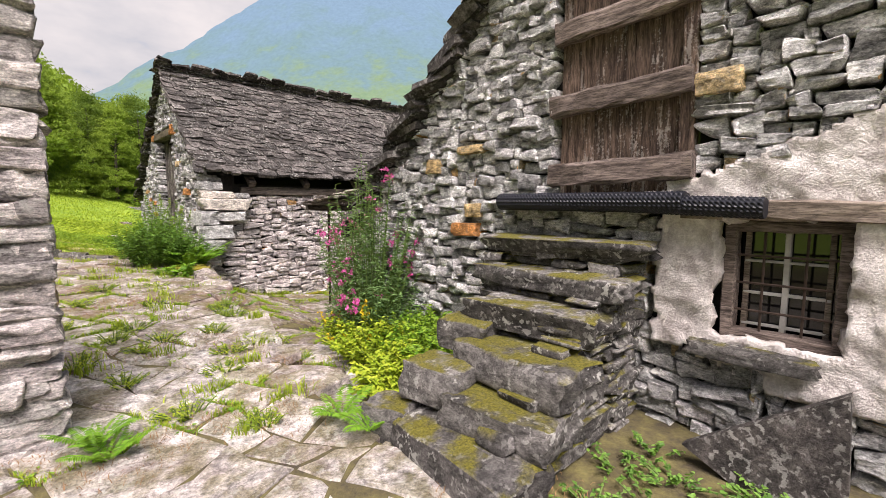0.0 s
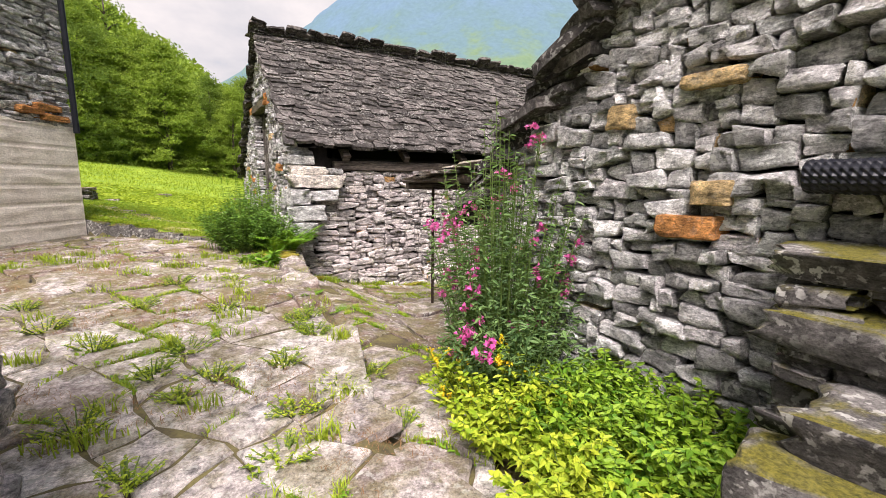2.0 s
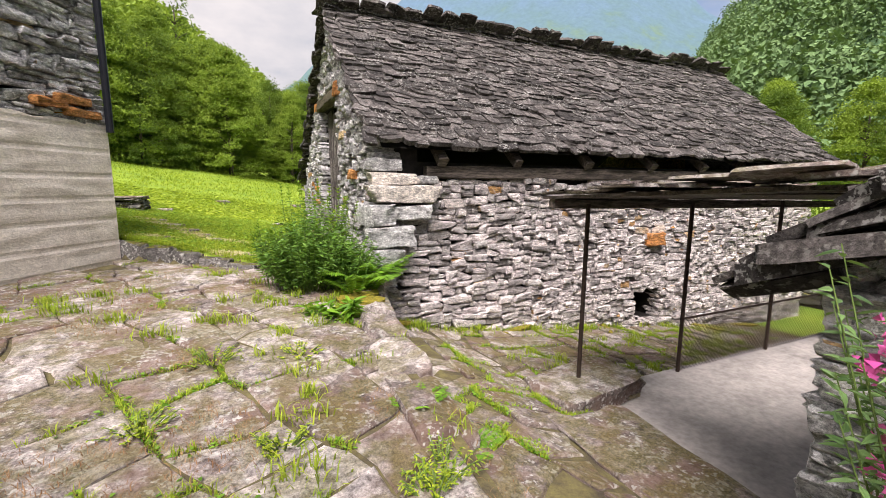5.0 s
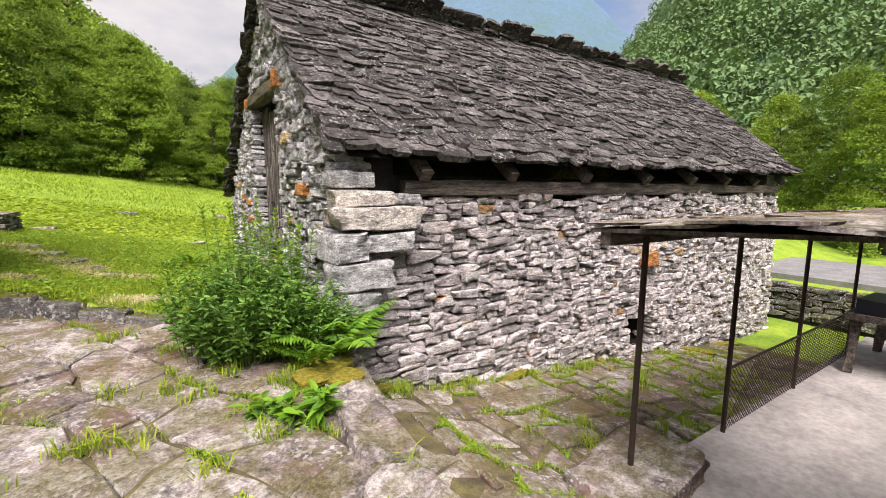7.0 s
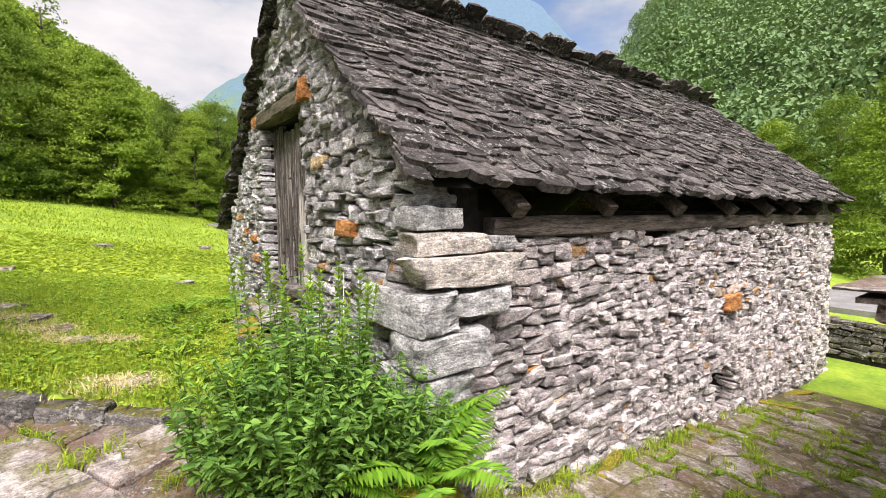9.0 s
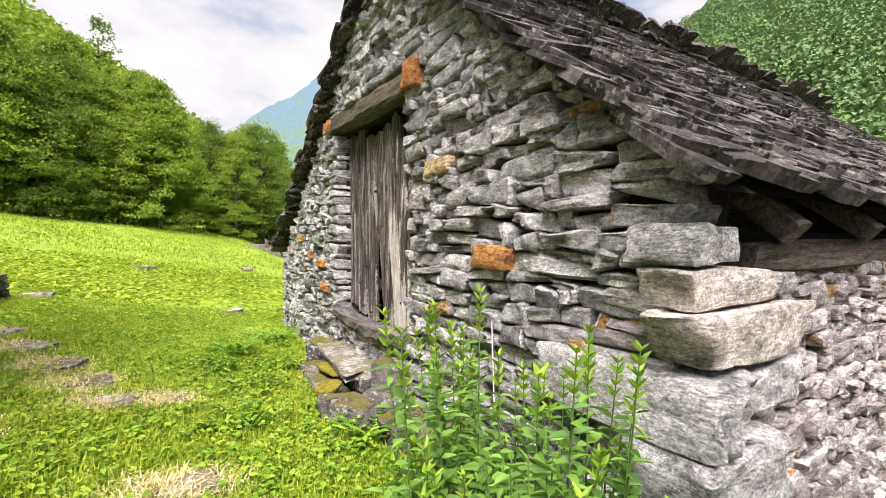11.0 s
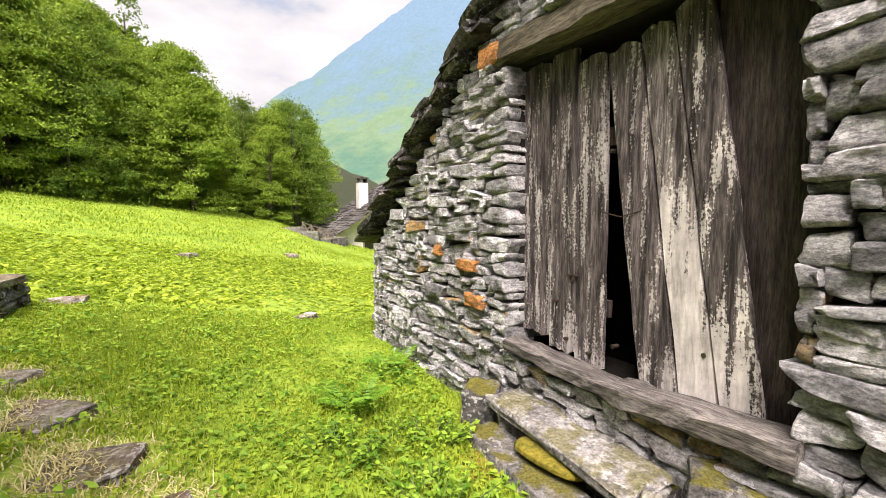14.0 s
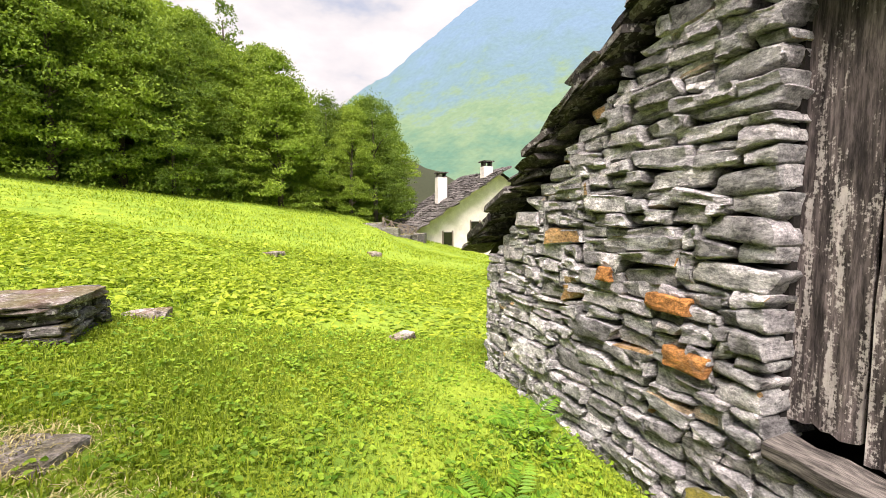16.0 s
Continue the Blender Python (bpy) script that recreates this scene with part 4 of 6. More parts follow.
part("sheet", dimpled_roll(2.42, 0.95, 1.44, 1.425, 0.085, 100), roll)
part("flap", dimpled_roll(1.3, 0.54, 1.42, 1.39, 0.075, 52), roll)

# window
win = thing("barred_window", (HX + 0.1, 0.47, 0.6), "small old casement window with iron bars in a timber frame", "window", kind="structure")
part("pane", Build().box((HX + 0.22, 0.18, 0.6), (HX + 0.23, 0.76, 1.3)).mesh("pane", M_GLASS), win)
for a, b_ in (((0.2, 0.58), (0.2, 1.3)), ((0.74, 0.58), (0.74, 1.3)), ((0.17, 0.6), (0.77, 0.6)), ((0.17, 1.28), (0.77, 1.28))):
    part("frame", Build().beam((HX + 0.12, a[0], a[1]), (HX + 0.12, b_[0], b_[1]), 0.12, 0.07, 6, 0.004).mesh("frame", M_RAIL), win)
for y in (0.47,):
    part("mullion", Build().beam((HX + 0.19, y, 0.62), (HX + 0.19, y, 1.27), 0.04, 0.03, 3, 0.002).mesh("mullion", M_WINBAR), win)
for y in (0.27, 0.67):
    part("stile", Build().beam((HX + 0.19, y, 0.62), (HX + 0.19, y, 1.27), 0.03, 0.03, 3, 0.002).mesh("stile", M_BEAM_Y), win)
for z in (0.66, 0.86, 1.06):
    part("glazing_bar", Build().beam((HX + 0.19, 0.26, z), (HX + 0.19, 0.68, z), 0.03, 0.016, 3, 0.002).mesh("glazing_bar", M_WINBAR), win)
for y in (0.37, 0.57):
    part("bar", Build().tube([(HX + 0.1, y, 0.6), (HX + 0.1, y, 1.28)], 0.008).mesh("bar", M_IRON), win)
for z in (0.76, 0.93, 1.1):
    part("bar", Build().tube([(HX + 0.09, 0.2, z), (HX + 0.09, 0.75, z)], 0.008).mesh("bar", M_IRON), win)
part("lintel", Build().beam((HX + 0.02, -0.6, 1.36), (HX + 0.02, 1.0, 1.38), 0.16, 0.12, 10, 0.01).mesh("lintel", M_BEAM_Y), win)
block("sill_stone", (HX - 0.14, 0.28, 0.47), (HX + 0.12, 0.9, 0.56), M_STEP, "", "", 0, 1, parent=win)
lean_v = [(0.80, 0.02), (0.12, 0.50), (0.09, 0.06), (0.2, -0.14), (0.46, -0.14)]
b = Build()
b.add([(2.70 + 0.25 * max(0, z) - o, y, z) for o in (0.07, 0.0) for y, z in lean_v], [[0, 1, 2, 3, 4], [9, 8, 7, 6, 5]] + [[i, 5 + i, 5 + (i + 1) % 5, (i + 1) % 5] for i in range(5)])
tagged(new("leaning_slab", b.mesh("leaning_slab", M_SLATE)), "big grey stone slab leaning against the house wall", "stone slab")

# ---- outside stair ----
stair = thing("stone_stair", (2.2, 1.7, -0.1), "mossy dry-stone outside stair of rough slabs", "stairs")
core = part("stair_core", Build().box((2.82, 1.38, -0.3), (3.1, 2.26, 1.0)).box((2.42, 1.42, -0.3), (2.83, 2.05, 0.66)).box((2.02, 1.42, -0.3), (2.43, 2.05, 0.36)).mesh("stair_core", M_GAP), stair)
for i, (x0, x1, y0, y1, z, h) in enumerate(((2.66, 3.12, 1.12, 2.42, 1.16, 0.12), (2.5, 2.9, 1.14, 2.36, 0.94, 0.13), (2.18, 2.62, 1.18, 2.12, 0.75, 0.17), (2.0, 2.3, 1.85, 2.22, 0.62, 0.2), (1.86, 2.3, 1.1, 1.95, 0.53, 0.2), (1.62, 1.98, 1.72, 2.16, 0.42, 0.22), (1.62, 2.02, 1.1, 1.78, 0.32, 0.19), (1.4, 1.78, 1.1, 2.02, 0.15, 0.22), (1.44, 1.68, 2.0, 2.32, 0.16, 0.26))):
    block("step", (x0, y0, z - h), (x1, y1, z), M_STEP, "", "", [2, -3, 4, 12, -5, 8, 5, -6, 15][i], i, parent=stair)
st = pack(1.55, lambda s: -0.25, lambda s: 1.0 - 0.72 * max(0, s - 0.4), ((0.12, 0.4), (0.05, 0.12)), [], 61)
stone_wall(core, st, (3.1, 1.24, 0), (-1, 0, 0), (0, -1, 0), M_STEP, 0.22, 62, first=200)
st = pack(1.15, lambda s: -0.25, lambda s: 0.95, ((0.12, 0.4), (0.05, 0.12)), [], 63)
stone_wall(core, st, (2.66, 2.36, 0), (0, -1, 0), (-1, 0, 0), M_STEP, 0.22, 64, first=100)
st = pack(0.5, lambda s: -0.25, lambda s: 1.0, ((0.1, 0.3), (0.05, 0.12)), [], 65)
stone_wall(core, st, (2.62, 2.36, 0), (1, 0, 0), (0, 1, 0), M_STEP, 0.22, 66, first=100)

for i, (xf, y0, y1, zb, zt) in enumerate(((2.72, 1.2, 2.38, 0.9, 1.07), (2.56, 1.2, 2.32, 0.68, 0.84), (2.26, 1.2, 2.1, 0.45, 0.62), (1.94, 1.14, 1.92, 0.25, 0.38), (1.68, 1.14, 2.1, 0.0, 0.2))):
    st = pack(y1 - y0, lambda s: zb, lambda s: zt, ((0.1, 0.3), (0.04, 0.08)), [], 160 + i)
    stone_wall(core, st, (xf, y1, 0), (0, -1, 0), (-1, 0, 0), M_STEP, 0.22, 170 + i)

# ---- walls on the other side ----
pier = thing("stone_wall", (-1.5, 3.4, 0), "tall rough dry-stone wall end beside the path", "wall")
core = part("core", Build().box((-4.0, 3.25, -0.4), (-0.14, 3.82, 3.1)).mesh("core", M_GAP), pier)
st = pack(1.6, lambda s: -0.2, lambda s: 3.15, ((0.14, 0.5), (0.07, 0.2)), [], 71)
stone_wall(core, st, (0.03, 3.1, 0), (-1, 0, 0), (0, -1, 0), M_STONE_PALE, 0.3, 72, batter=-0.0, first=150)
st = pack(0.85, lambda s: -0.2, lambda s: 3.15, ((0.14, 0.5), (0.07, 0.2)), [], 73)
stone_wall(core, st, (0.0, 3.95, 0), (0, -1, 0), (1, 0, 0), M_STONE_PALE, 0.3, 74, first=150)

conc = thing("concrete_based_house", (-2.5, 9.5, 0.2), "stone house on a board-marked concrete base", "house")
CA, CD = Vector((-0.9, 11.45, 0)), Vector((-0.523, -0.852, 0))
CN = Vector((0.852, -0.523, 0))


def at_wall(s, out, z):
    p = CA + CD * s + CN * out
    return (p.x, p.y, z)


b = Build()
n_, rows_ = 60, 90
for j in range(rows_ + 1):
    for i in range(n_ + 1):
        z = -0.3 + 2.65 * j / rows_
        board = -0.007 * (abs((z * 3.3) % 1 - 0.5) < 0.09) + 0.01 * noise.noise(Vector((i * 0.25, z * 9, 3)))
        b.v.append(at_wall(6.5 * i / n_, board, z + (0.03 * noise.noise(Vector((i * 0.4, 1, 2))) if j == rows_ else 0)))
b.f += [[j * (n_ + 1) + i, (j + 1) * (n_ + 1) + i, (j + 1) * (n_ + 1) + i + 1, j * (n_ + 1) + i + 1] for j in range(rows_) for i in range(n_)]
k = len(b.v)
b.v += [at_wall(0, 0, -0.3), at_wall(0, -4, -0.3), at_wall(0, -4, 2.35), at_wall(0, 0, 2.35), at_wall(6.5, 0, 2.35), at_wall(6.5, -4, 2.35), at_wall(6.5, 0, -0.3), at_wall(6.5, -4, -0.3)]
b.f += [[k, k + 1, k + 2, k + 3], [k + 3, k + 2, k + 5, k + 4], [k + 4, k + 5, k + 7, k + 6], [k + 1, k + 7, k + 5, k + 2]]
low = part("concrete_base", b.mesh("concrete_base", M_CONCRETE), conc, "board-marked grey-beige concrete")
b = Build()
b.add([at_wall(s, o, z) for z in (2.3, 5.8) for s, o in ((0.12, -0.16), (6.5, -0.16), (6.5, -3.9), (0.12, -3.9))], [[3, 2, 1, 0], [4, 5, 6, 7], [0, 1, 5, 4], [1, 2, 6, 5], [2, 3, 7, 6], [3, 0, 4, 7]])
upper = part("upper_wall", b.mesh("upper_wall", M_GAP), conc)
st = pack(6.5, lambda s: 2.34, lambda s: 5.8, ((0.12, 0.5), (0.05, 0.14)), [], 81)
stone_wall(upper, st, at_wall(0, -0.02, 0), tuple(CD), tuple(CN), M_STONE, 0.25, 82, near=(1.0, 3), first=250)
st = pack(3.0, lambda s: 2.34, lambda s: 5.8, ((0.12, 0.5), (0.05, 0.14)), [], 83)
stone_wall(upper, st, at_wall(0, -3.0, 0), tuple(CN), tuple(-CD), M_STONE, 0.25, 84, first=0)
part("downpipe", Build().tube([at_wall(0.02, 0.06, 2.25), at_wall(0.02, 0.06, 5.8)], 0.045, n=10).mesh("downpipe", M_BLACK), conc, "dark metal rain pipe")
for s_, z_, w_ in ((0.35, 2.45, 0.5), (0.75, 2.52, 0.4), (0.45, 2.6, 0.45)):
    p = at_wall(s_, -0.1, z_)
    block("rusty_stone", (p[0] - w_ / 2, p[1] - 0.15, z_ - 0.05), (p[0] + w_ / 2, p[1] + 0.15, z_ + 0.05), M_ORANGE, "rust-orange stone", "", 58.5, 4, parent=upper)

# ---- terrace edge ----
for i, (y, w, wide, drop, mat) in enumerate(((4.1, 1.28, 0.3, 0.0, M_FLAG_PALE), (5.4, 0.5, 0.3, 0.07, M_FLAG), (5.92, 0.8, 0.34, 0.0, M_FLAG), (6.74, 0.62, 0.36, 0.0, M_FLAG), (7.38, 0.7, 0.34, 0.0, M_FLAG), (8.1, 0.52, 0.36, 0.0, M_FLAG), (8.64, 0.5, 0.3, 0.0, M_FLAG))):
    e, mid_y = float(edge_x(y + w / 2)), y + w / 2
    turn = math.degrees(math.atan2(float(edge_x(y)) - float(edge_x(y + w)), w))
    zt = float(terrace_z(1.8, mid_y)) + 0.02 - drop
    block("edge_stone", (e - wide, y, -0.36 if y > 5.9 else -0.2), (e + 0.03, y + w - 0.02, zt), mat, "long flat stone edging the raised terrace", "edge stone", turn, i, group="terrace edge stones")
for i in range(6):
    x = -0.75 + i * 0.37
    y = float(bound_y(x))
    block("kerb_stone", (x - 0.22, y - 0.08, 0.25), (x + 0.22, y + 0.08, float(meadow_z(x, y)) - 0.03), M_STEP, "low mossy kerb stone between terrace and meadow", "kerb stone", -34 + 4 * math.sin(i * 3), i + 2, group="meadow kerb stones")
block("doorstep", (1.94, 12.04, 0.53), (2.3, 13.3, 0.605), M_DOORSTEP, "long worn slab step under the barn door", "step", -5, 3)
block("lower_step", (1.72, 12.08, 0.22), (2.0, 13.25, 0.43), M_STEP, "low mossy slab below the door step", "step", -4, 5)
for i, (x, y, z, w) in enumerate(((2.16, 12.2, 0.42, 0.26), (2.18, 12.65, 0.42, 0.26), (2.2, 13.05, 0.43, 0.24), (2.24, 11.78, 0.62, 0.2), (2.12, 11.66, 0.42, 0.22))):
    block("packing_stone", (x - 0.14, y - w * 0.75, z - 0.14), (x + 0.14, y + w * 0.75, z + 0.12), M_STEP, "mossy stone packed under the barn's threshold", "stone", 11 * i, i, group="stones under the threshold")
for i, (x, y, s) in enumerate(((2.1, 11.2, 0.2), (2.12, 13.5, 0.16), (1.72, 11.75, 0.14), (1.86, 11.6, 0.2), (2.2, 10.6, 0.3), (2.05, 9.9, 0.34))):
    z = float(ground_z(x, y))
    block("rubble_stone", (x - s, y - s * 0.8, z - 0.08), (x + s * 0.6, y + s * 0.8, z + 0.22 + 0.1 * (x > 2.1)), M_STEP, "mossy rubble stone at the barn's foot", "stone", i * 40, i, group="stones at the barn's foot")

# ---- shelter ----
shelter = thing("lean_to_shelter", (5.5, 6.2, -0.62), "open lean-to with slab roof on thin iron posts", "shelter")
plan = [(4.3, 7.28), (3.7, 6.9), (3.45, 6.0), (3.4, 4.9), (10.2, 4.9), (10.2, 7.28)]
part("floor_slab", Build().add([(x, y, z) for z in (-1.5, -0.62) for x, y in plan], [[5, 4, 3, 2, 1, 0], [6, 7, 8, 9, 10, 11]] + [[i, (i + 1) % 6, 6 + (i + 1) % 6, 6 + i] for i in range(6)]).mesh("floor_slab", M_SLAB), shelter, "smooth worn concrete floor")
block("base_stone", (3.3, 6.85, -0.62), (4.4, 7.5, -0.4), M_FLAG, "", "", 8, 1, parent=shelter)
block("base_stone", (2.95, 5.3, -0.6), (3.7, 6.6, -0.36), M_FLAG, "", "", -4, 2, parent=shelter)
for x, zb in ((3.8, -0.42), (5.3, -0.62), (7.0, -0.62), (8.9, -0.62)):
    part("post", Build().tube([(x, 7.2, zb), (x + 0.02, 7.2, 1.36)], 0.022, n=8).mesh("post", M_IRON), shelter, "thin rusty iron post")
part("edge_beam", Build().beam((3.42, 7.25, 1.37), (10.0, 7.25, 1.27), 0.08, 0.09, 12, 0.006).mesh("edge_beam", M_BEAM_X), shelter, "dark timber under the roof edge")
outline = [(3.4, 7.36, 1.41), (10, 7.36, 1.33), (10, 6.5, 1.42), (4.4, 6.3, 1.46), (4.0, 4.75, 1.53), (3.4, 4.75, 1.53)]
canopy = part("canopy", Build().add(outline + [(x, y, z + 0.025) for x, y, z in outline], [[0, 1, 2, 3, 4, 5], [11, 10, 9, 8, 7, 6]] + [[i, 6 + i, 6 + (i + 1) % 6, (i + 1) % 6] for i in range(6)]).mesh("canopy", M_BEAM_X), shelter, "thin board and slab roof")
slate_roof(canopy, (3.42, 7.36, 1.42), (10, 7.36, 1.34), (3.42, 6.35, 1.5), (10, 6.5, 1.43), M_FLAG, row=0.3, size=(0.4, 0.8), depth=0.45, thick=0.02, seed=91, tilt=2.0)
slate_roof(canopy, (3.2, 6.4, 1.5), (4.1, 6.4, 1.5), (3.2, 4.9, 1.56), (4.0, 4.9, 1.56), M_FLAG, row=0.3, size=(0.3, 0.5), depth=0.45, thick=0.02, seed=92, tilt=2.0)
fence = thing("wire_fence", (6.8, 7.2, -0.62), "low wire-mesh fence with a dark top rail", "fence")
part("rail", Build().tube([(5.3, 7.2, 0.02), (9.0, 7.2, 0.02)], 0.014).mesh("rail", M_IRON), fence)
b = Build()
for i in range(64):
    x = 5.3 + i * 0.058
    for s_ in (1, -1):
        x0, x1, z0, z1 = x, x + s_ * 0.62, -0.61, 0.01
        if x1 > 9.0:
            z1, x1 = z0 + (9.0 - x), 9.0
        if x1 < 5.3:
            z1, x1 = z0 + (x - 5.3), 5.3
        b.tube([(x0, 7.2, z0), (x1, 7.2, z1)], 0.004, n=3)
part("wire_mesh", b.mesh("wire_mesh", M_IRON), fence)
table = thing("dark_table", (8.8, 6.7, -0.62), "dark wooden trestle table with a planter on it", "table")
part("tabletop", Build().box((8.1, 6.15, 0.08), (9.6, 7.1, 0.16), wob=0.005).mesh("tabletop", M_BEAM_X), table)
for x, y in ((8.2, 6.3), (8.2, 7.0), (9.5, 6.3), (9.5, 7.0)):
    part("leg", Build().beam((x - 0.05, y, -0.62), (x + 0.08, y, 0.08), 0.09, 0.09, 3).mesh("leg", M_BEAM_X), table)
tagged(new("planter_box", Build().box((8.15, 6.6, 0.165), (8.9, 7.0, 0.34), wob=0.008).mesh("planter_box", M_BLACK)), "black plastic planter box on the table", "planter")


# ---- distance ----
def polar(name, az, rad, zf, mat, label):
    A, Rr = np.meshgrid(np.radians(az), rad)
    Z = zf(np.degrees(A), Rr)
    v = np.stack([Rr * np.cos(A), Rr * np.sin(A) + 6, Z], -1).reshape(-1, 3)
    n_, m_ = len(az), len(rad)
    J = np.arange(n_ * m_).reshape(m_, n_)
    f = np.stack([J[:-1, :-1], J[1:, :-1], J[1:, 1:], J[:-1, 1:]], -1).reshape(-1, 4)
    return tagged(new(name, mesh(name, v, f, mat, True)), label, "mountain", kind="structure")


def fractal(a, b, seed):
    return np.array([noise.fractal(Vector((p, q, seed)), 0.9, 2.1, 6) for p, q in zip(a.ravel(), b.ravel())]).reshape(a.shape)


# Self-lit backdrop: daylight and haze are in the colour, bluer with height.
M_FAR, nt, bs = material("hazy_mountain_glow", 1.0)
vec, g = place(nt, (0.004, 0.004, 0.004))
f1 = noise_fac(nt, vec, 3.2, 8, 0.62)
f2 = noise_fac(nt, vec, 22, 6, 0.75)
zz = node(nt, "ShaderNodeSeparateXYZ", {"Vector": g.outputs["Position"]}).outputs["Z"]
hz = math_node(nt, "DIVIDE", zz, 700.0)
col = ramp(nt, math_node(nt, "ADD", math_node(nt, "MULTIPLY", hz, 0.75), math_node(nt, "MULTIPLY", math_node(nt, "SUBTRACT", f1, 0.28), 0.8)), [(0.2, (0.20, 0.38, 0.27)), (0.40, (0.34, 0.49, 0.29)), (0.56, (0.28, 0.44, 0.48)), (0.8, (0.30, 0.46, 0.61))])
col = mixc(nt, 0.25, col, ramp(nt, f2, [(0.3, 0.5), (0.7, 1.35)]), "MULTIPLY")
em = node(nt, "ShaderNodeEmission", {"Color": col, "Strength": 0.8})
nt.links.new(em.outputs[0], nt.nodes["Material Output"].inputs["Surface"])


def far_z(az, r_):
    el = np.interp(az, [20, 30, 38, 44, 50, 58, 66, 70, 78, 86, 92, 105], [9, 15, 21, 26, 28.5, 28.5, 25.5, 23, 17.5, 12, 8, 3])
    k = np.clip((r_ - 650) / 850, 0, 1)
    crag = fractal(az * 0.16, r_ * 0.004, 3)
    return -20 + np.tan(np.radians(el)) * r_ * k ** 0.8 * (1 + 0.05 * crag) * np.where(r_ > 1550, 0.8, 1)


polar("backdrop_mountain", np.linspace(20, 105, 170), np.linspace(650, 1600, 40), far_z, M_FAR, "self-lit wooded mountain across the valley, blue-green haze in its colour")

M_WOODS, nt, bs = material("wooded_hillside", 1.0)
vec, g = place(nt)
f1, f2 = noise_fac(nt, vec, 0.05, 5), noise_fac(nt, vec, 0.45, 6, 0.7)
col = mixc(nt, 0.7, ramp(nt, f1, [(0.3, (0.04, 0.085, 0.04)), (0.7, (0.09, 0.16, 0.06))]), ramp(nt, f2, [(0.35, 0.35), (0.65, 1.4)]), "MULTIPLY")
nt.links.new(col, bs.inputs["Base Color"])


def wood_z(az, r_):
    k = smooth(47, 25, az)
    return -3 + k * np.clip(r_ - 75, 0, 400) * 0.62 * (1 + 0.12 * fractal(az * 0.12, r_ * 0.012, 8)) - np.where(r_ > 330, 30, 0)


polar("backdrop_hill", np.linspace(-70, 47, 120), np.linspace(70, 340, 60), wood_z, M_WOODS, "steep wooded hillside beyond the valley floor")


def crowns(name, centres, sizes, per, leaf, mat, label, seed):
    """Far woods: loose clumps of leaf cards with gaps, in one mesh."""
    r = np.random.default_rng(seed)
    c = np.repeat(centres, per, 0)
    s = np.repeat(sizes, per)[:, None]
    d = unit(len(c), r, 0.25)
    rad = r.uniform(0.55, 1.0, (len(c), 1))
    p = c + d * s * rad * [0.5, 0.5, 0.62] + [0, 0, 0.45] * s
    v, f = leaf_faces(p, unit(len(c), r, -0.1), d + [0, 0, 0.55] + 0.1 * r.normal(size=d.shape), leaf * s[:, 0] * r.uniform(0.7, 1.3, len(c)), leaf * s[:, 0] * 0.8)
    return tagged(new(name, mesh(name, v, f, mat)), label, "woods", kind="stuff")


# Far leaf colours, mixed paler and bluer to carry the valley's haze.
def hazed(name, dark, light):
    return leaf_material(name, dark, light, 0.1, 0.9, 0.15, 0.13)


M_HILLWOOD = hazed("hillside_leaf", (0.075, 0.145, 0.06), (0.19, 0.285, 0.115))
r = np.random.default_rng(17)
n = 2600
az, rad = r.uniform(-40, 45, n), 78 + 230 * r.random(n) ** 1.2
z = wood_z(az, rad)
ok = smooth(47, 25, az) > 0.04
cen = np.stack([rad * np.cos(np.radians(az)), rad * np.sin(np.radians(az)) + 6, z], -1)[ok]
crowns("hillside_woods", cen, r.uniform(6, 11, len(cen)), 130, 0.125, M_HILLWOOD, "dense broadleaf woods on the steep hillside", 18)
n = 1500
x, y = r.uniform(-90, 12, n), r.uniform(28, 130, n)
ok = (hill_d(x, y) > 4)
cen = np.stack([x, y, ground_z(x, y)], -1)[ok]
crowns("slope_woods", cen, r.uniform(4.5, 8.5, len(cen)), 190, 0.10, M_LEAF, "green broadleaf woods on the slope above the meadow", 19)


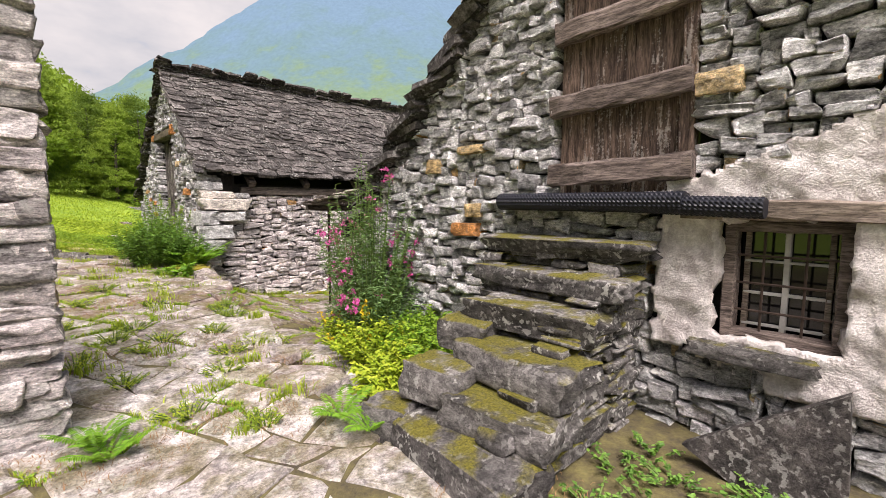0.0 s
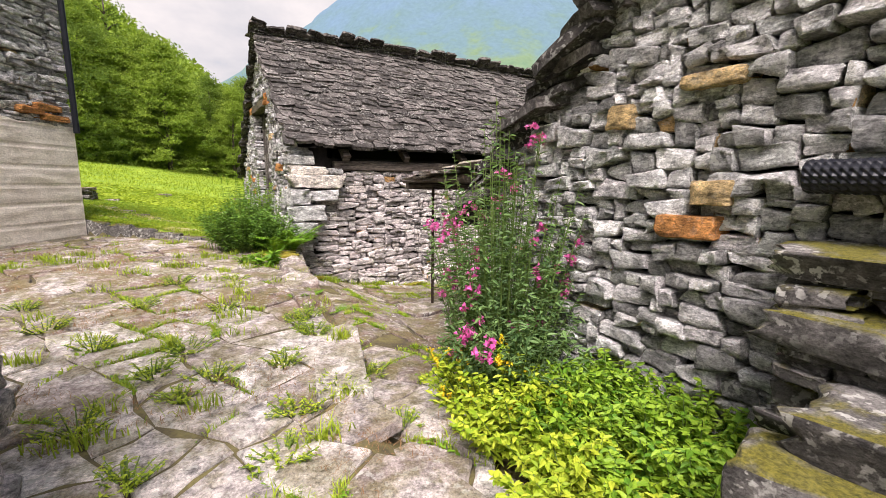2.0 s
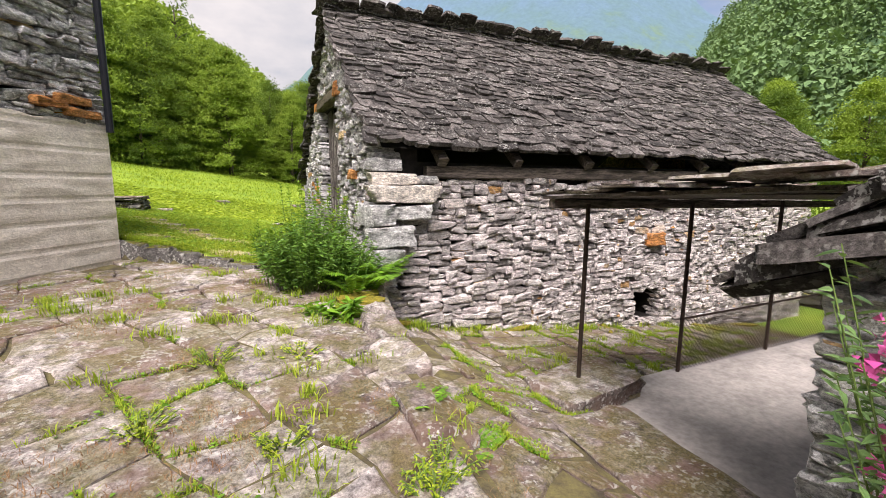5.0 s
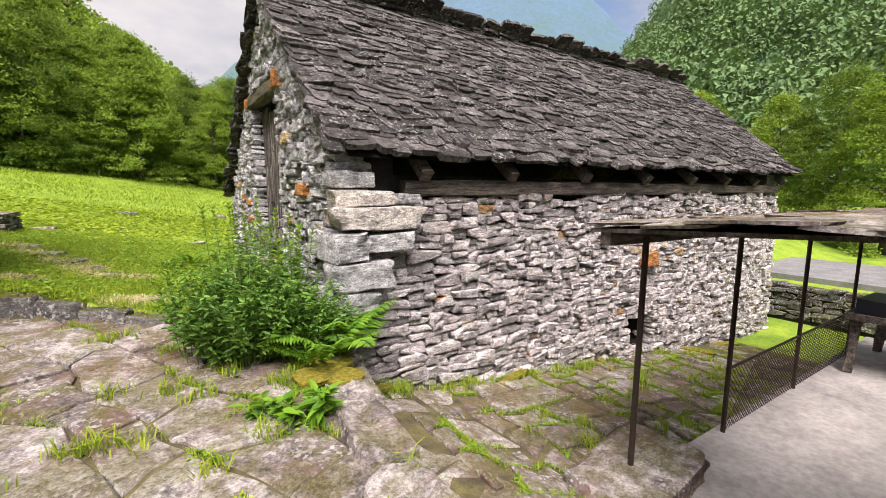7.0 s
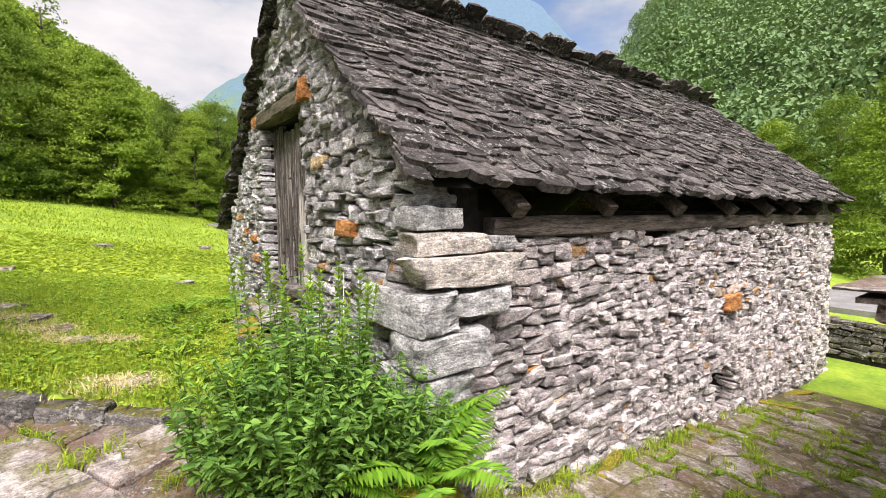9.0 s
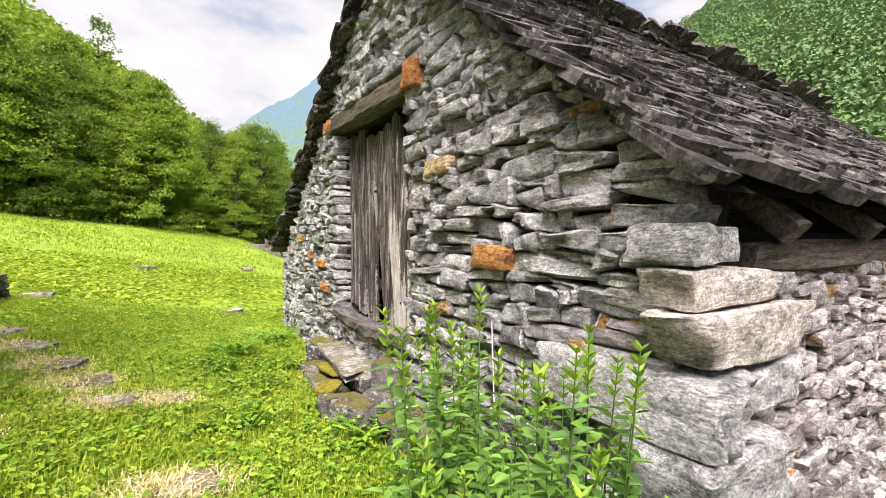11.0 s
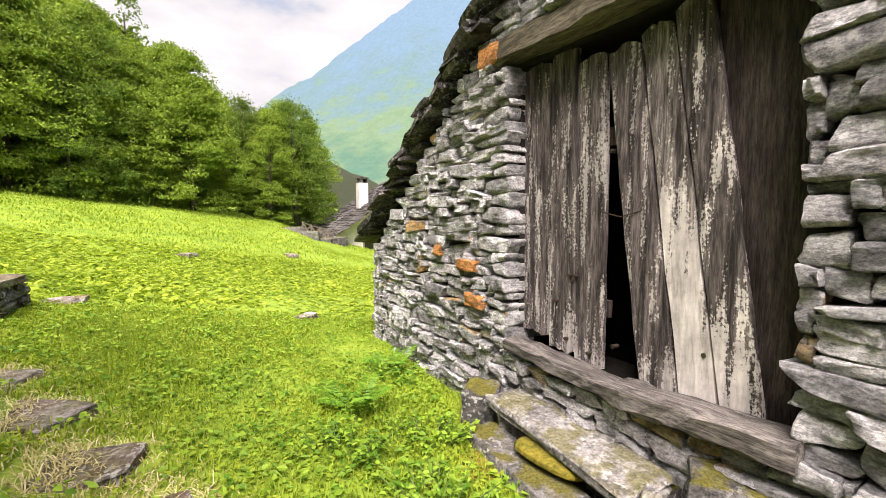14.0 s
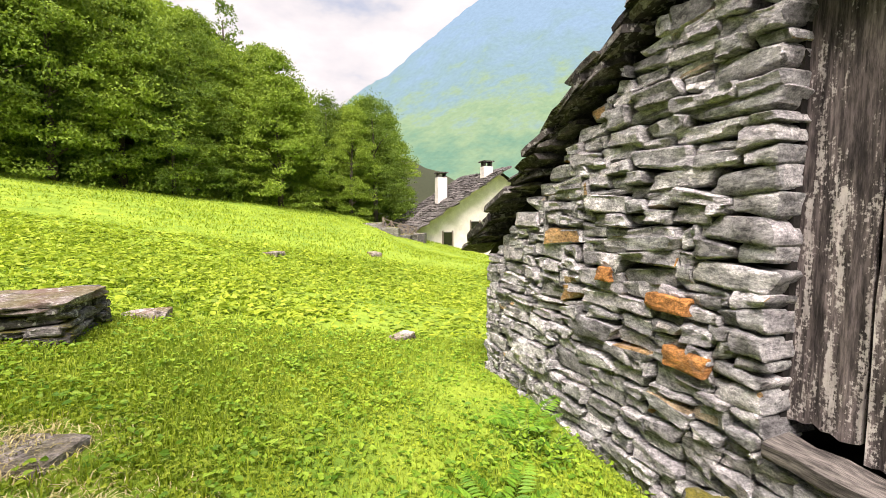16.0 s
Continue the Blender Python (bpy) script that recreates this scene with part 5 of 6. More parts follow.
# ---- trees ----
def make_tree(name, seed, height, spread_, mat, clumps=90, leaves=60, leaf=0.3, bare=0.0):
    r = np.random.default_rng(seed)
    t = thing(name, (0, 0, 0), "leafy green broadleaf tree at the meadow's edge", "tree", "trees at the meadow's edge")
    b = Build()
    lean = r.uniform(-0.4, 0.4, 2)
    pts = [(lean[0] * f * f, lean[1] * f * f, height * 0.85 * f) for f in np.linspace(0, 1, 7)]
    b.tube(pts, height * 0.02, height * 0.004, 8)
    tips = []
    for i in range(16):
        f = r.uniform(0.12, 0.85)
        a = r.uniform(0, 6.28)
        p0 = Vector((lean[0] * f * f, lean[1] * f * f, height * 0.85 * f))
        length = spread_ * (1.0 - 0.55 * f) * r.uniform(0.6, 1.05)
        p2 = p0 + Vector((math.cos(a) * length, math.sin(a) * length, length * r.uniform(0.25, 0.75)))
        p1 = p0.lerp(p2, 0.5) + Vector((0, 0, length * 0.12))
        b.tube([p0, p1, p2], height * 0.007, height * 0.002, 5)
        tips += [p1, p2]
    part("trunk", b.mesh("trunk", M_BARK, True), t)
    cs = []
    while len(cs) < clumps:
        f = r.random()
        rad = spread_ * (math.sin(math.pi * min(1, (f * 0.9 + 0.1)) ** 0.8) ** 0.7) * r.uniform(0.5, 1.08)
        a = r.uniform(0, 6.28)
        cs.append((lean[0] * f * f + rad * math.cos(a), lean[1] * f * f + rad * math.sin(a), height * (bare + (1 - bare) * f)))
    cs = np.array(cs + [tuple(p) for p in tips])
    size = r.uniform(0.35, 0.9, len(cs)) * spread_ / 2.4
    c, s = np.repeat(cs, leaves, 0), np.repeat(size, leaves)[:, None]
    dirs = unit(len(c), r, 0.1)
    p = c + dirs * s * r.uniform(0.3, 1, (len(c), 1)) ** 0.6 * [1.1, 1.1, 0.42] - [0, 0, 0.35] * s * (np.linalg.norm(dirs[:, :2], axis=1, keepdims=True) ** 3)
    v, f = leaf_faces(p, unit(len(c), r, -0.35), dirs * 0.9 + [0, 0, 0.45] + 0.45 * r.normal(size=dirs.shape), leaf * r.uniform(0.6, 1.3, len(c)), leaf * 0.6)
    part("crown", mesh("crown", v, f, mat), t)
    return t


kinds = [make_tree("broadleaf_tree", 40 + i, 9 + i * 0.8, 2.7 + 0.3 * (i % 3), M_LEAF if i % 2 else M_LEAF2, 150, 130, 0.15 + 0.025 * (i % 2)) for i in range(4)]
r = np.random.default_rng(23)
spots = []
line = [(-34, 20), (-22, 29), (-12, 35), (-4, 38.5), (3, 43.5), (8, 53)]
for i in range(54):
    f = i / 53 * (len(line) - 1)
    k = min(int(f), len(line) - 2)
    a, b_ = line[k], line[k + 1]
    x, y = a[0] + (b_[0] - a[0]) * (f - k), a[1] + (b_[1] - a[1]) * (f - k)
    spots.append((x + r.normal(0, 1.1), y + r.normal(0, 1.3) + 0.6))
    if i % 3 == 0:
        spots.append((29 + r.uniform(0, 6), -6 + i * 0.95))
    if f < 3.6:
        spots.append((x - 2.5 + r.normal(0, 1), y + 4.5 + r.normal(0, 1)))
for i, (x, y) in enumerate(spots):
    m = pose(x, y, float(ground_z(x, y)) - 0.15, 0, 0, r.uniform(0, 360)) @ Matrix.Scale(r.uniform(0.62, 0.98), 4)
    if i < 4:
        kinds[i].matrix_basis = m
    else:
        c = copy_thing(kinds[i % 4], m)
        c.scale = m.to_scale()
thin = make_tree("slender_tree", 61, 9, 1.5, M_LEAF2, 40, 24, 0.2, 0.3)
tagged(thin, "tall slender thin-leaved tree standing above the woods", "tree")
thin.matrix_basis = pose(-5.1, 60.0, float(ground_z(-5.1, 60.0))) @ Matrix.Scale((22.6 - float(ground_z(-5.1, 60.0))) / 9, 4)

# ---- far house ----
M_RENDER = two_tone("white_render", (0.62, 0.57, 0.53), (0.78, 0.73, 0.69), 2, bump=0.2)
far = thing("white_house", (15, 42, -1.5), "white rendered village house with a stone slab roof and chimneys", "house")
X0, X1, Y0, Y1, EZ, RZ = 7.9, 20.1, 39.0, 47.0, 0.8, 4.6
xm = (X0 + X1) / 2
part("wall", Build().add([(X0, Y0, -3), (X1, Y0, -3), (X1, Y0, EZ), (xm, Y0, RZ), (X0, Y0, EZ), (X0, Y1, -3), (X1, Y1, -3), (X1, Y1, EZ), (xm, Y1, RZ), (X0, Y1, EZ)], [[0, 1, 2, 3, 4], [9, 8, 7, 6, 5], [0, 4, 9, 5], [1, 6, 7, 2]]).mesh("wall", M_RENDER), far)
rf = part("roof", Build().add([(X0 - 0.6, Y0 - 0.4, EZ - 0.35), (xm, Y0 - 0.4, RZ + 0.08), (xm, Y1, RZ + 0.08), (X0 - 0.6, Y1, EZ - 0.35), (X1 + 0.6, Y0 - 0.4, EZ - 0.35), (X1 + 0.6, Y1, EZ - 0.35)], [[0, 1, 2, 3], [1, 4, 5, 2]]).mesh("roof", M_GAP), far)
slate_roof(rf, (X0 - 0.6, Y1, EZ - 0.3), (X0 - 0.6, Y0 - 0.5, EZ - 0.3), (xm, Y1, RZ + 0.12), (xm, Y0 - 0.5, RZ + 0.12), M_SLATE, row=0.3, size=(0.4, 0.8), depth=0.7, thick=0.07, seed=95)
for x, y, z in ((10.8, 42, 4.5), (13.6, 40.2, 5.2)):
    ch = part("chimney", Build().box((x - 0.35, y - 0.35, 1.0), (x + 0.35, y + 0.35, z), wob=0.02).mesh("chimney", M_RENDER), far)
    part("cap", Build().box((x - 0.42, y - 0.42, z + 0.3), (x + 0.42, y + 0.42, z + 0.38), wob=0.02).box((x - 0.3, y - 0.3, z), (x - 0.2, y + 0.3, z + 0.3)).box((x + 0.2, y - 0.3, z), (x + 0.3, y + 0.3, z + 0.3)).mesh("cap", M_SLATE), ch)
for x, z in ((10.2, 0.2), (12.2, 0.9), (14.2, 1.6)):
    w_ = part("window", Build().box((x - 0.3, Y0 - 0.03, z - 0.45), (x + 0.3, Y0 + 0.05, z + 0.45)).mesh("window", M_GLASS), far)
    part("frame", Build().box((x - 0.4, Y0 - 0.05, z - 0.55), (x - 0.3, Y0, z + 0.55)).box((x + 0.3, Y0 - 0.05, z - 0.55), (x + 0.4, Y0, z + 0.55)).mesh("frame", M_BEAM_Y), w_)

PATH = ((-0.72, 14.1, 0.34, 0.22), (-0.36, 13.4, 0.3, 0.2), (-0.06, 12.85, 0.28, 0.17), (0.16, 12.35, 0.22, 0.13), (0.52, 12.35, 0.2, 0.12), (-1.1, 14.75, 0.3, 0.2), (0.6, 10.95, 0.24, 0.12), (-0.56, 11.94, 0.22, 0.12))

# ---- low walls and loose stones in the meadow ----
lw = thing("low_stone_wall", (-2.2, 17.0, 0.7), "low dry-stone wall end in the grass", "wall")
core = part("core", Build().box((-4.6, 16.5, 0.3), (-1.62, 17.3, 1.2)).mesh("core", M_GAP), lw)
st = pack(3.0, lambda s: 0.45, lambda s: 1.25, ((0.2, 0.7), (0.06, 0.14)), [], 101)
stone_wall(core, st, (-1.52, 16.4, 0), (-1, 0, 0), (0, -1, 0), M_STEP, 0.3, 102)
st = pack(0.9, lambda s: 0.45, lambda s: 1.25, ((0.2, 0.7), (0.06, 0.14)), [], 103)
stone_wall(core, st, (-1.52, 17.3, 0), (0, -1, 0), (1, 0, 0), M_STEP, 0.3, 104)
for i in range(5):
    block("cap_slab", (-1.55 - 0.62 * (i + 1), 16.38, 1.2), (-1.5 - 0.62 * i, 17.2, 1.28), M_FLAG, "", "", 2 * math.sin(i * 2), i, parent=lw)
for i, (x, y, s) in enumerate(((-1.26, 17.58, 0.2), (1.54, 17.35, 0.16), (-0.16, 24.8, 0.3), (3, 27, 0.3))):
    z = float(meadow_z(x, y))
    block("field_stone", (x - s, y - s * 0.6, z - 0.1), (x + s, y + s * 0.6, z + 0.09), M_FLAG, "pale stone lying in the meadow grass", "stone", i * 33, i, group="field stones")
for i, (x, y, w, d) in enumerate(PATH):
    z = float(meadow_z(x, y))
    block("stepping_stone", (x - w * 0.85, y - d * 0.85, z - 0.1), (x + w * 0.85, y + d * 0.85, z + 0.022), M_FLAG, "flat stepping stone sunk in the grass", "stepping stone", -35 + i * 23 % 50, i, group="path stones in the meadow")
pile = thing("rubble_wall", (5.4, 37.4, 0.6), "heap of grey boulders at the meadow's far edge", "stone heap")
for i in range(6):
    x, y = 5.0 + i * 0.5, 37.5 + 0.5 * math.sin(i * 2)
    z = float(ground_z(x, y))
    block("boulder", (x - 0.6, y - 0.5, z - 0.3), (x + 0.6, y + 0.5, z + 0.25 + 0.2 * math.sin(i * 4)), M_STEP, "", "", i * 31, i, parent=pile)

lattice = thing("lattice_fence", (6.4, 36.9, 0.0), "low weathered lattice fence beside the far house", "fence")
for i in range(5):
    x, z = 5.4 + i * 0.5, float(ground_z(5.4 + i * 0.5, 36.9))
    part("post", Build().box((x - 0.04, 36.86, z - 0.1), (x + 0.04, 36.94, z + 0.85), wob=0.01).mesh("post", M_BEAM_Y), lattice)
    if i < 4:
        z2 = float(ground_z(x + 0.5, 36.9))
        for a, c in ((0.15, 0.75), (0.75, 0.15), (0.78, 0.78)):
            part("slat", Build().beam((x, 36.88, z + a), (x + 0.5, 36.88, z2 + c), 0.03, 0.06, 2, 0.004).mesh("slat", M_BEAM_Y), lattice)

# ---- road and what stands beyond the yard ----
road = tagged(new("road", Build().box((19, -30, -1.4), (24, 60, -1.2)).mesh("road", two_tone("pale_asphalt", (0.16, 0.155, 0.15), (0.24, 0.235, 0.23), 2, bump=0.1))), "pale asphalt road across the valley floor", "road", kind="structure")
yw = thing("yard_wall", (13.5, 8.5, -1.1), "low dark stone wall closing the yard", "wall")
core = part("core", Build().box((13.2, 4.5, -1.6), (13.6, 14, -0.55)).mesh("core", M_GAP), yw)
st = pack(9.0, lambda s: -1.3, lambda s: -0.5, ((0.2, 0.6), (0.08, 0.18)), [], 111)
stone_wall(core, st, (13.15, 4.6, 0), (0, 1, 0), (-1, 0, 0), M_STEP, 0.25, 112, first=100)


# ---- grass and plants ----
def blades(name, pts, hgt, mat, label, seed, width=0.006, lean=0.45, parent=None):
    """Grass blades, three points each, in one mesh."""
    r = np.random.default_rng(seed)
    n_ = len(pts)
    h = hgt * r.uniform(0.5, 1.3, n_)[:, None]
    a = r.uniform(0, 2 * np.pi, n_)
    d = np.stack([np.cos(a), np.sin(a), 0 * a], -1)
    s = np.stack([-np.sin(a), np.cos(a), 0 * a], -1)
    w = width * r.uniform(0.7, 1.5, n_)[:, None]
    bend = lean * r.uniform(0.2, 1.3, n_)[:, None]
    up = np.array([0, 0, 1.0])
    p1 = pts + up * h * 0.6 + d * h * bend * 0.35
    p2 = pts + up * h * (1 - 0.25 * bend) + d * h * bend
    v = np.stack([pts - s * w, pts + s * w, p1 + s * w * 0.8, p1 - s * w * 0.8, p2], 1).reshape(-1, 3)
    k = np.arange(n_)[:, None] * 5
    f = [list(map(int, q)) for q in (k + [0, 1, 2, 3])] + [list(map(int, q)) for q in (k + [3, 2, 4])]
    ob = new(name, mesh(name, v, f, mat))
    if parent:
        ob.parent = parent
    return tagged(ob, label, "grass", kind="stuff")


def in_meadow(x, y):
    barn_ = (x > 2.2) & (x < 12.6) & (y > 9) & (y < 16.5)
    home = (x < -0.9) & (y < 11.5)
    return (y > bound_y(x) + 0.06) & ~barn_ & ~home


r = np.random.default_rng(29)


def scatter(n_, x0, x1, y0, y1):
    x, y = r.uniform(x0, x1, n_), r.uniform(y0, y1, n_)
    ok = in_meadow(x, y)
    x, y = x[ok], y[ok]
    bare = np.array([noise.noise(Vector((a * 1.1, b * 1.1, 6))) for a, b in zip(x, y)]) > -1.1
    for px, py, w, d in PATH:
        bare &= np.hypot((x - px) / (w * 1.25 + 0.03), (y - py) / (d * 1.4 + 0.05)) > r.uniform(0.72, 1.15, len(x))
    x, y = x[bare], y[bare]
    return np.stack([x, y, ground_z(x, y) - 0.01], -1)


blades("meadow_grass", scatter(170000, -4, 4, 9.4, 17.5), 0.09, M_GRASS, "fresh green meadow grass", 30, 0.0036)
blades("far_meadow_grass", scatter(60000, -12, 9, 17.5, 27), 0.075, M_GRASS, "bright green meadow grass", 31, 0.009, 0.9)
blades("distant_meadow_grass", scatter(50000, -28, 14, 27, 42), 0.09, M_GRASS, "bright green meadow grass", 32, 0.018, 0.9)


def clover(name, pts, size, mat, label, seed, per=5, spread_=0.05, parent=None, tall=0.06):
    r_ = np.random.default_rng(seed)
    c = np.repeat(pts, per, 0) + r_.normal(0, spread_, (len(pts) * per, 3)) * [1, 1, 0]
    c[:, 2] += r_.uniform(0.2, 1, len(c)) * tall
    a = r_.uniform(0, 6.28, len(c))
    hd = np.stack([np.cos(a), np.sin(a), r_.uniform(-0.2, 0.5, len(c))], -1)
    v, f = broad_leaves(c, hd, np.tile([0, 0, 1.0], (len(c), 1)) + 0.3 * r_.normal(size=c.shape), size * r_.uniform(0.6, 1.4, len(c)), size * 0.75 * r_.uniform(0.7, 1.2, len(c)))
    ob = new(name, mesh(name, v, f, mat))
    if parent:
        ob.parent = parent
    return tagged(ob, label, "ground plants", kind="stuff")


clover("clover_patch", scatter(26000, -3, 3.4, 9.4, 17.5), 0.03, M_GRASS, "low clover and herb leaves among the grass", 33)
clover("broad_herbs", scatter(3000, -3, 3.0, 9.6, 17.5), 0.045, M_BED, "broad-leaved herbs among the meadow grass", 35, 6, 0.05, tall=0.1)
straw = np.concatenate([np.array([[px, py]]) + r.normal(0, 1, (240, 2)) * [w * 0.8, d * 1.0] for px, py, w, d in PATH])
straw = np.stack([straw[:, 0], straw[:, 1], ground_z(straw[:, 0], straw[:, 1]) + 0.005], -1)
blades("dry_grass", np.repeat(straw, 5, 0) + r.normal(0, 0.04, (len(straw) * 5, 3)) * [1, 1, 0], 0.05, M_STRAW, "dry trodden straw around the path stones", 36, 0.003, 1.7)
clover("clover_far", scatter(5000, -9, 8, 17.5, 26), 0.11, M_GRASS, "low herb leaves in the meadow", 34, spread_=0.12)


def frond(b_v, b_f, root, heading, length, r_, droop=0.6, pin=0.24):
    """A fern frond: an arched rib with paired pinnae."""
    heading = Vector(heading).normalized()
    side_ = heading.cross(Vector((0, 0, 1))).normalized()
    n_ = 20
    base, hd, nm, ln = [], [], [], []
    for i in range(1, n_ + 1):
        f = i / n_
        p = Vector(root) + heading * (length * f * (1 - 0.15 * f)) + Vector((0, 0, length * (1.05 * f - droop * f * f)))
        tang = (heading + Vector((0, 0, 0.75 - 2 * droop * f))).normalized()
        wl_ = length * pin * math.sin(math.pi * min(1, f * 0.82 + 0.14)) ** 0.8
        for sg in (1, -1):
            base.append(p)
            hd.append(side_ * sg + tang * 0.45 + Vector((0, 0, r_.normal(0, 0.08))))
            nm.append(tang.cross(side_) * (-1 if tang.cross(side_).z < 0 else 1))
            ln.append(wl_)
    v, f = leaf_faces(np.array(base), np.array(hd), np.array(nm), np.array(ln), np.array(ln) * 0.24 + 0.002, 0.1)
    b_f.append(f + sum(len(q) for q in b_v))
    b_v.append(v)


def fern(at, size, n_, seed, label="bright green fern with arching fronds", mat=None):
    r_ = np.random.default_rng(seed)
    t = thing("fern", at, label, "fern", "ferns")
    for i in range(n_):
        a = i * 2.4 + r_.uniform(-0.4, 0.4)
        bv, bf = [], []
        frond(bv, bf, at, (math.cos(a), math.sin(a), 0), size * r_.uniform(0.7, 1.15), r_, r_.uniform(0.35, 0.7))
        part("frond", mesh("frond", np.vstack(bv), np.vstack(bf), mat or M_FERN), t)
    return t


def herb(name, at, height, spread_, stems, per, leaf, mat, label, category, seed, flowers=None, fsize=0.03, nflow=0, width=0.45, petals=7):
    """A leafy plant: many stems from one root, with leaves all along and, if asked, flowers near the tips."""
    r_ = np.random.default_rng(seed)
    t = thing(name, at, label, category)
    b_ = Build()
    bases, heads, tips = [], [], []
    for i in range(stems):
        a, d_ = r_.uniform(0, 6.28), spread_ * math.sqrt(r_.random())
        h = height * r_.uniform(0.55, 1.05) * (1 - 0.35 * d_ / max(spread_, 0.01))
        p0 = Vector(at) + Vector((math.cos(a) * d_ * 0.55, math.sin(a) * d_ * 0.55, 0))
        p2 = Vector(at) + Vector((math.cos(a) * d_ * 1.2, math.sin(a) * d_ * 1.2, h))
        p1 = p0.lerp(p2, 0.5) + Vector((0, 0, h * 0.08))
        b_.tube([p0, p1, p2], 0.006, 0.002, 4)
        tips.append(p2)
        for k in range(per):
            f = 0.12 + 0.88 * (k + r_.random()) / per
            p = p0.lerp(p1, f * 2) if f < 0.5 else p1.lerp(p2, f * 2 - 1)
            q = r_.uniform(0, 6.28)
            bases.append(p)
            heads.append((math.cos(q), math.sin(q), r_.uniform(-0.35, 0.6)))
    tagged(part("stalk", b_.mesh("stalk", M_STEM), t), kind="stuff")
    k = len(bases)
    v, f = broad_leaves(np.array(bases), np.array(heads), np.tile([0, 0, 1.0], (k, 1)) + 0.35 * r_.normal(size=(k, 3)), leaf * r_.uniform(0.6, 1.3, k), leaf * width)
    tagged(part("foliage", mesh("foliage", v, f, mat), t), kind="stuff")
    if flowers:
        for j in range(nflow):
            p = tips[(j // 4 * 7) % len(tips)].lerp(Vector(at), 0.05 + 0.3 * ((j // 4 * 0.37) % 1)) + Vector(r_.normal(0, 0.035, 3)) + Vector((0, 0, 0.035 * (j % 4)))
            k = petals
            c = np.array(p) + r_.normal(0, fsize * 0.45, (k, 3))
            hd = unit(k, r_, 0.15)
            v, f = leaf_faces(c, hd, unit(k, r_, 0.6), np.full(k, fsize) * r_.uniform(0.7, 1.2, k), np.full(k, fsize * 0.9), 0.3)
            part("blossom", mesh("blossom", v, f, flowers), t)
    return t


def spires(name, at, height, spread_, stems, label, seed):
    """Upright stalks with crossed pairs of leaves that grow shorter and paler towards the tip."""
    r_ = np.random.default_rng(seed)
    t = thing(name, at, label, "wild plant", "willowherb clumps")
    stalk = Build()
    sets = {M_BUSH: ([], [], [], []), M_BED: ([], [], [], [])}
    for i in range(stems):
        a, d_ = r_.uniform(0, 6.28), spread_ * math.sqrt(r_.random())
        h = height * r_.uniform(0.5, 1.05)
        p0 = Vector(at) + Vector((math.cos(a) * d_, math.sin(a) * d_, -0.02))
        p2 = p0 + Vector((math.cos(a) * d_ * 0.25 + r_.normal(0, 0.04), math.sin(a) * d_ * 0.25 + r_.normal(0, 0.04), h))
        stalk.tube([p0, p0.lerp(p2, 0.5), p2], 0.005, 0.002, 4)
        n_, q = int(h / 0.038), r_.uniform(0, 6.28)
        for k in range(4, n_ + 1):
            f = k / n_
            tip = f > 0.87
            for m_ in range(4 if tip else 2):
                w = q + k * 1.57 + m_ * (1.57 if tip else math.pi) + r_.normal(0, 0.2)
                base, head, size, wide = sets[M_BED if tip else M_BUSH]
                base.append(p0.lerp(p2, f))
                head.append((math.cos(w), math.sin(w), 1.3 if tip else r_.uniform(-0.1, 0.5)))
                size.append((0.05 if tip else 0.088 - 0.03 * f) * r_.uniform(0.7, 1.2))
                wide.append(size[-1] * (0.36 if tip else 0.44))
    tagged(part("stalk", stalk.mesh("stalk", M_STEM), t), kind="stuff")
    for (mat, (base, head, size, wide)), nm in zip(sets.items(), ("foliage", "tip_foliage")):
        k = len(base)
        v, f = broad_leaves(np.array(base), np.array(head), np.tile([0, 0, 1.0], (k, 1)) + 0.25 * r_.normal(size=(k, 3)), np.array(size), np.array(wide))
        tagged(part(nm, mesh(nm, v, f, mat), t), kind="stuff")
    return t


def gz(x, y):
    return float(ground_z(x, y))


herb("green_shrub", (1.42, 9.2, gz(1.42, 9.2)), 0.95, 0.5, 170, 40, 0.062, M_BUSH, "dense green nettle and willowherb bush at the barn's corner", "shrub", 201)
herb("green_shrub", (1.85, 9.0, gz(1.85, 9.0)), 0.75, 0.36, 80, 36, 0.06, M_BUSH, "dense green herbs on the terrace by the barn", "shrub", 202)
spires("willowherb", (1.62, 9.55, gz(1.62, 9.55)), 1.22, 0.36, 40, "tall upright willowherb stalks with light green tips", 203)
spires("willowherb", (1.25, 9.3, gz(1.25, 9.3)), 0.8, 0.3, 24, "upright willowherb stalks with light green tips", 204)
spires("willowherb", (1.9, 10.0, gz(1.9, 10.0)), 1.05, 0.22, 16, "thin willowherb stalks close to the barn wall", 207)
for i, (x, y, s) in enumerate(((2.05, 8.8, 0.62), (1.85, 8.72, 0.5), (2.1, 9.05, 0.6))):
    fern((x, y, gz(min(x, 2.3), y)), s, 9, 210 + i)
herb("leafy_weed", (1.62, 8.0, gz(1.62, 8.0)), 0.26, 0.16, 7, 12, 0.13, M_FERN, "young light green broad-leaved weed on the terrace", "wild plant", 205, width=0.35)
herb("leafy_weed", (1.35, 8.15, gz(1.35, 8.15)), 0.16, 0.1, 5, 8, 0.1, M_FERN, "small light green weed on the terrace", "wild plant", 206, width=0.35)
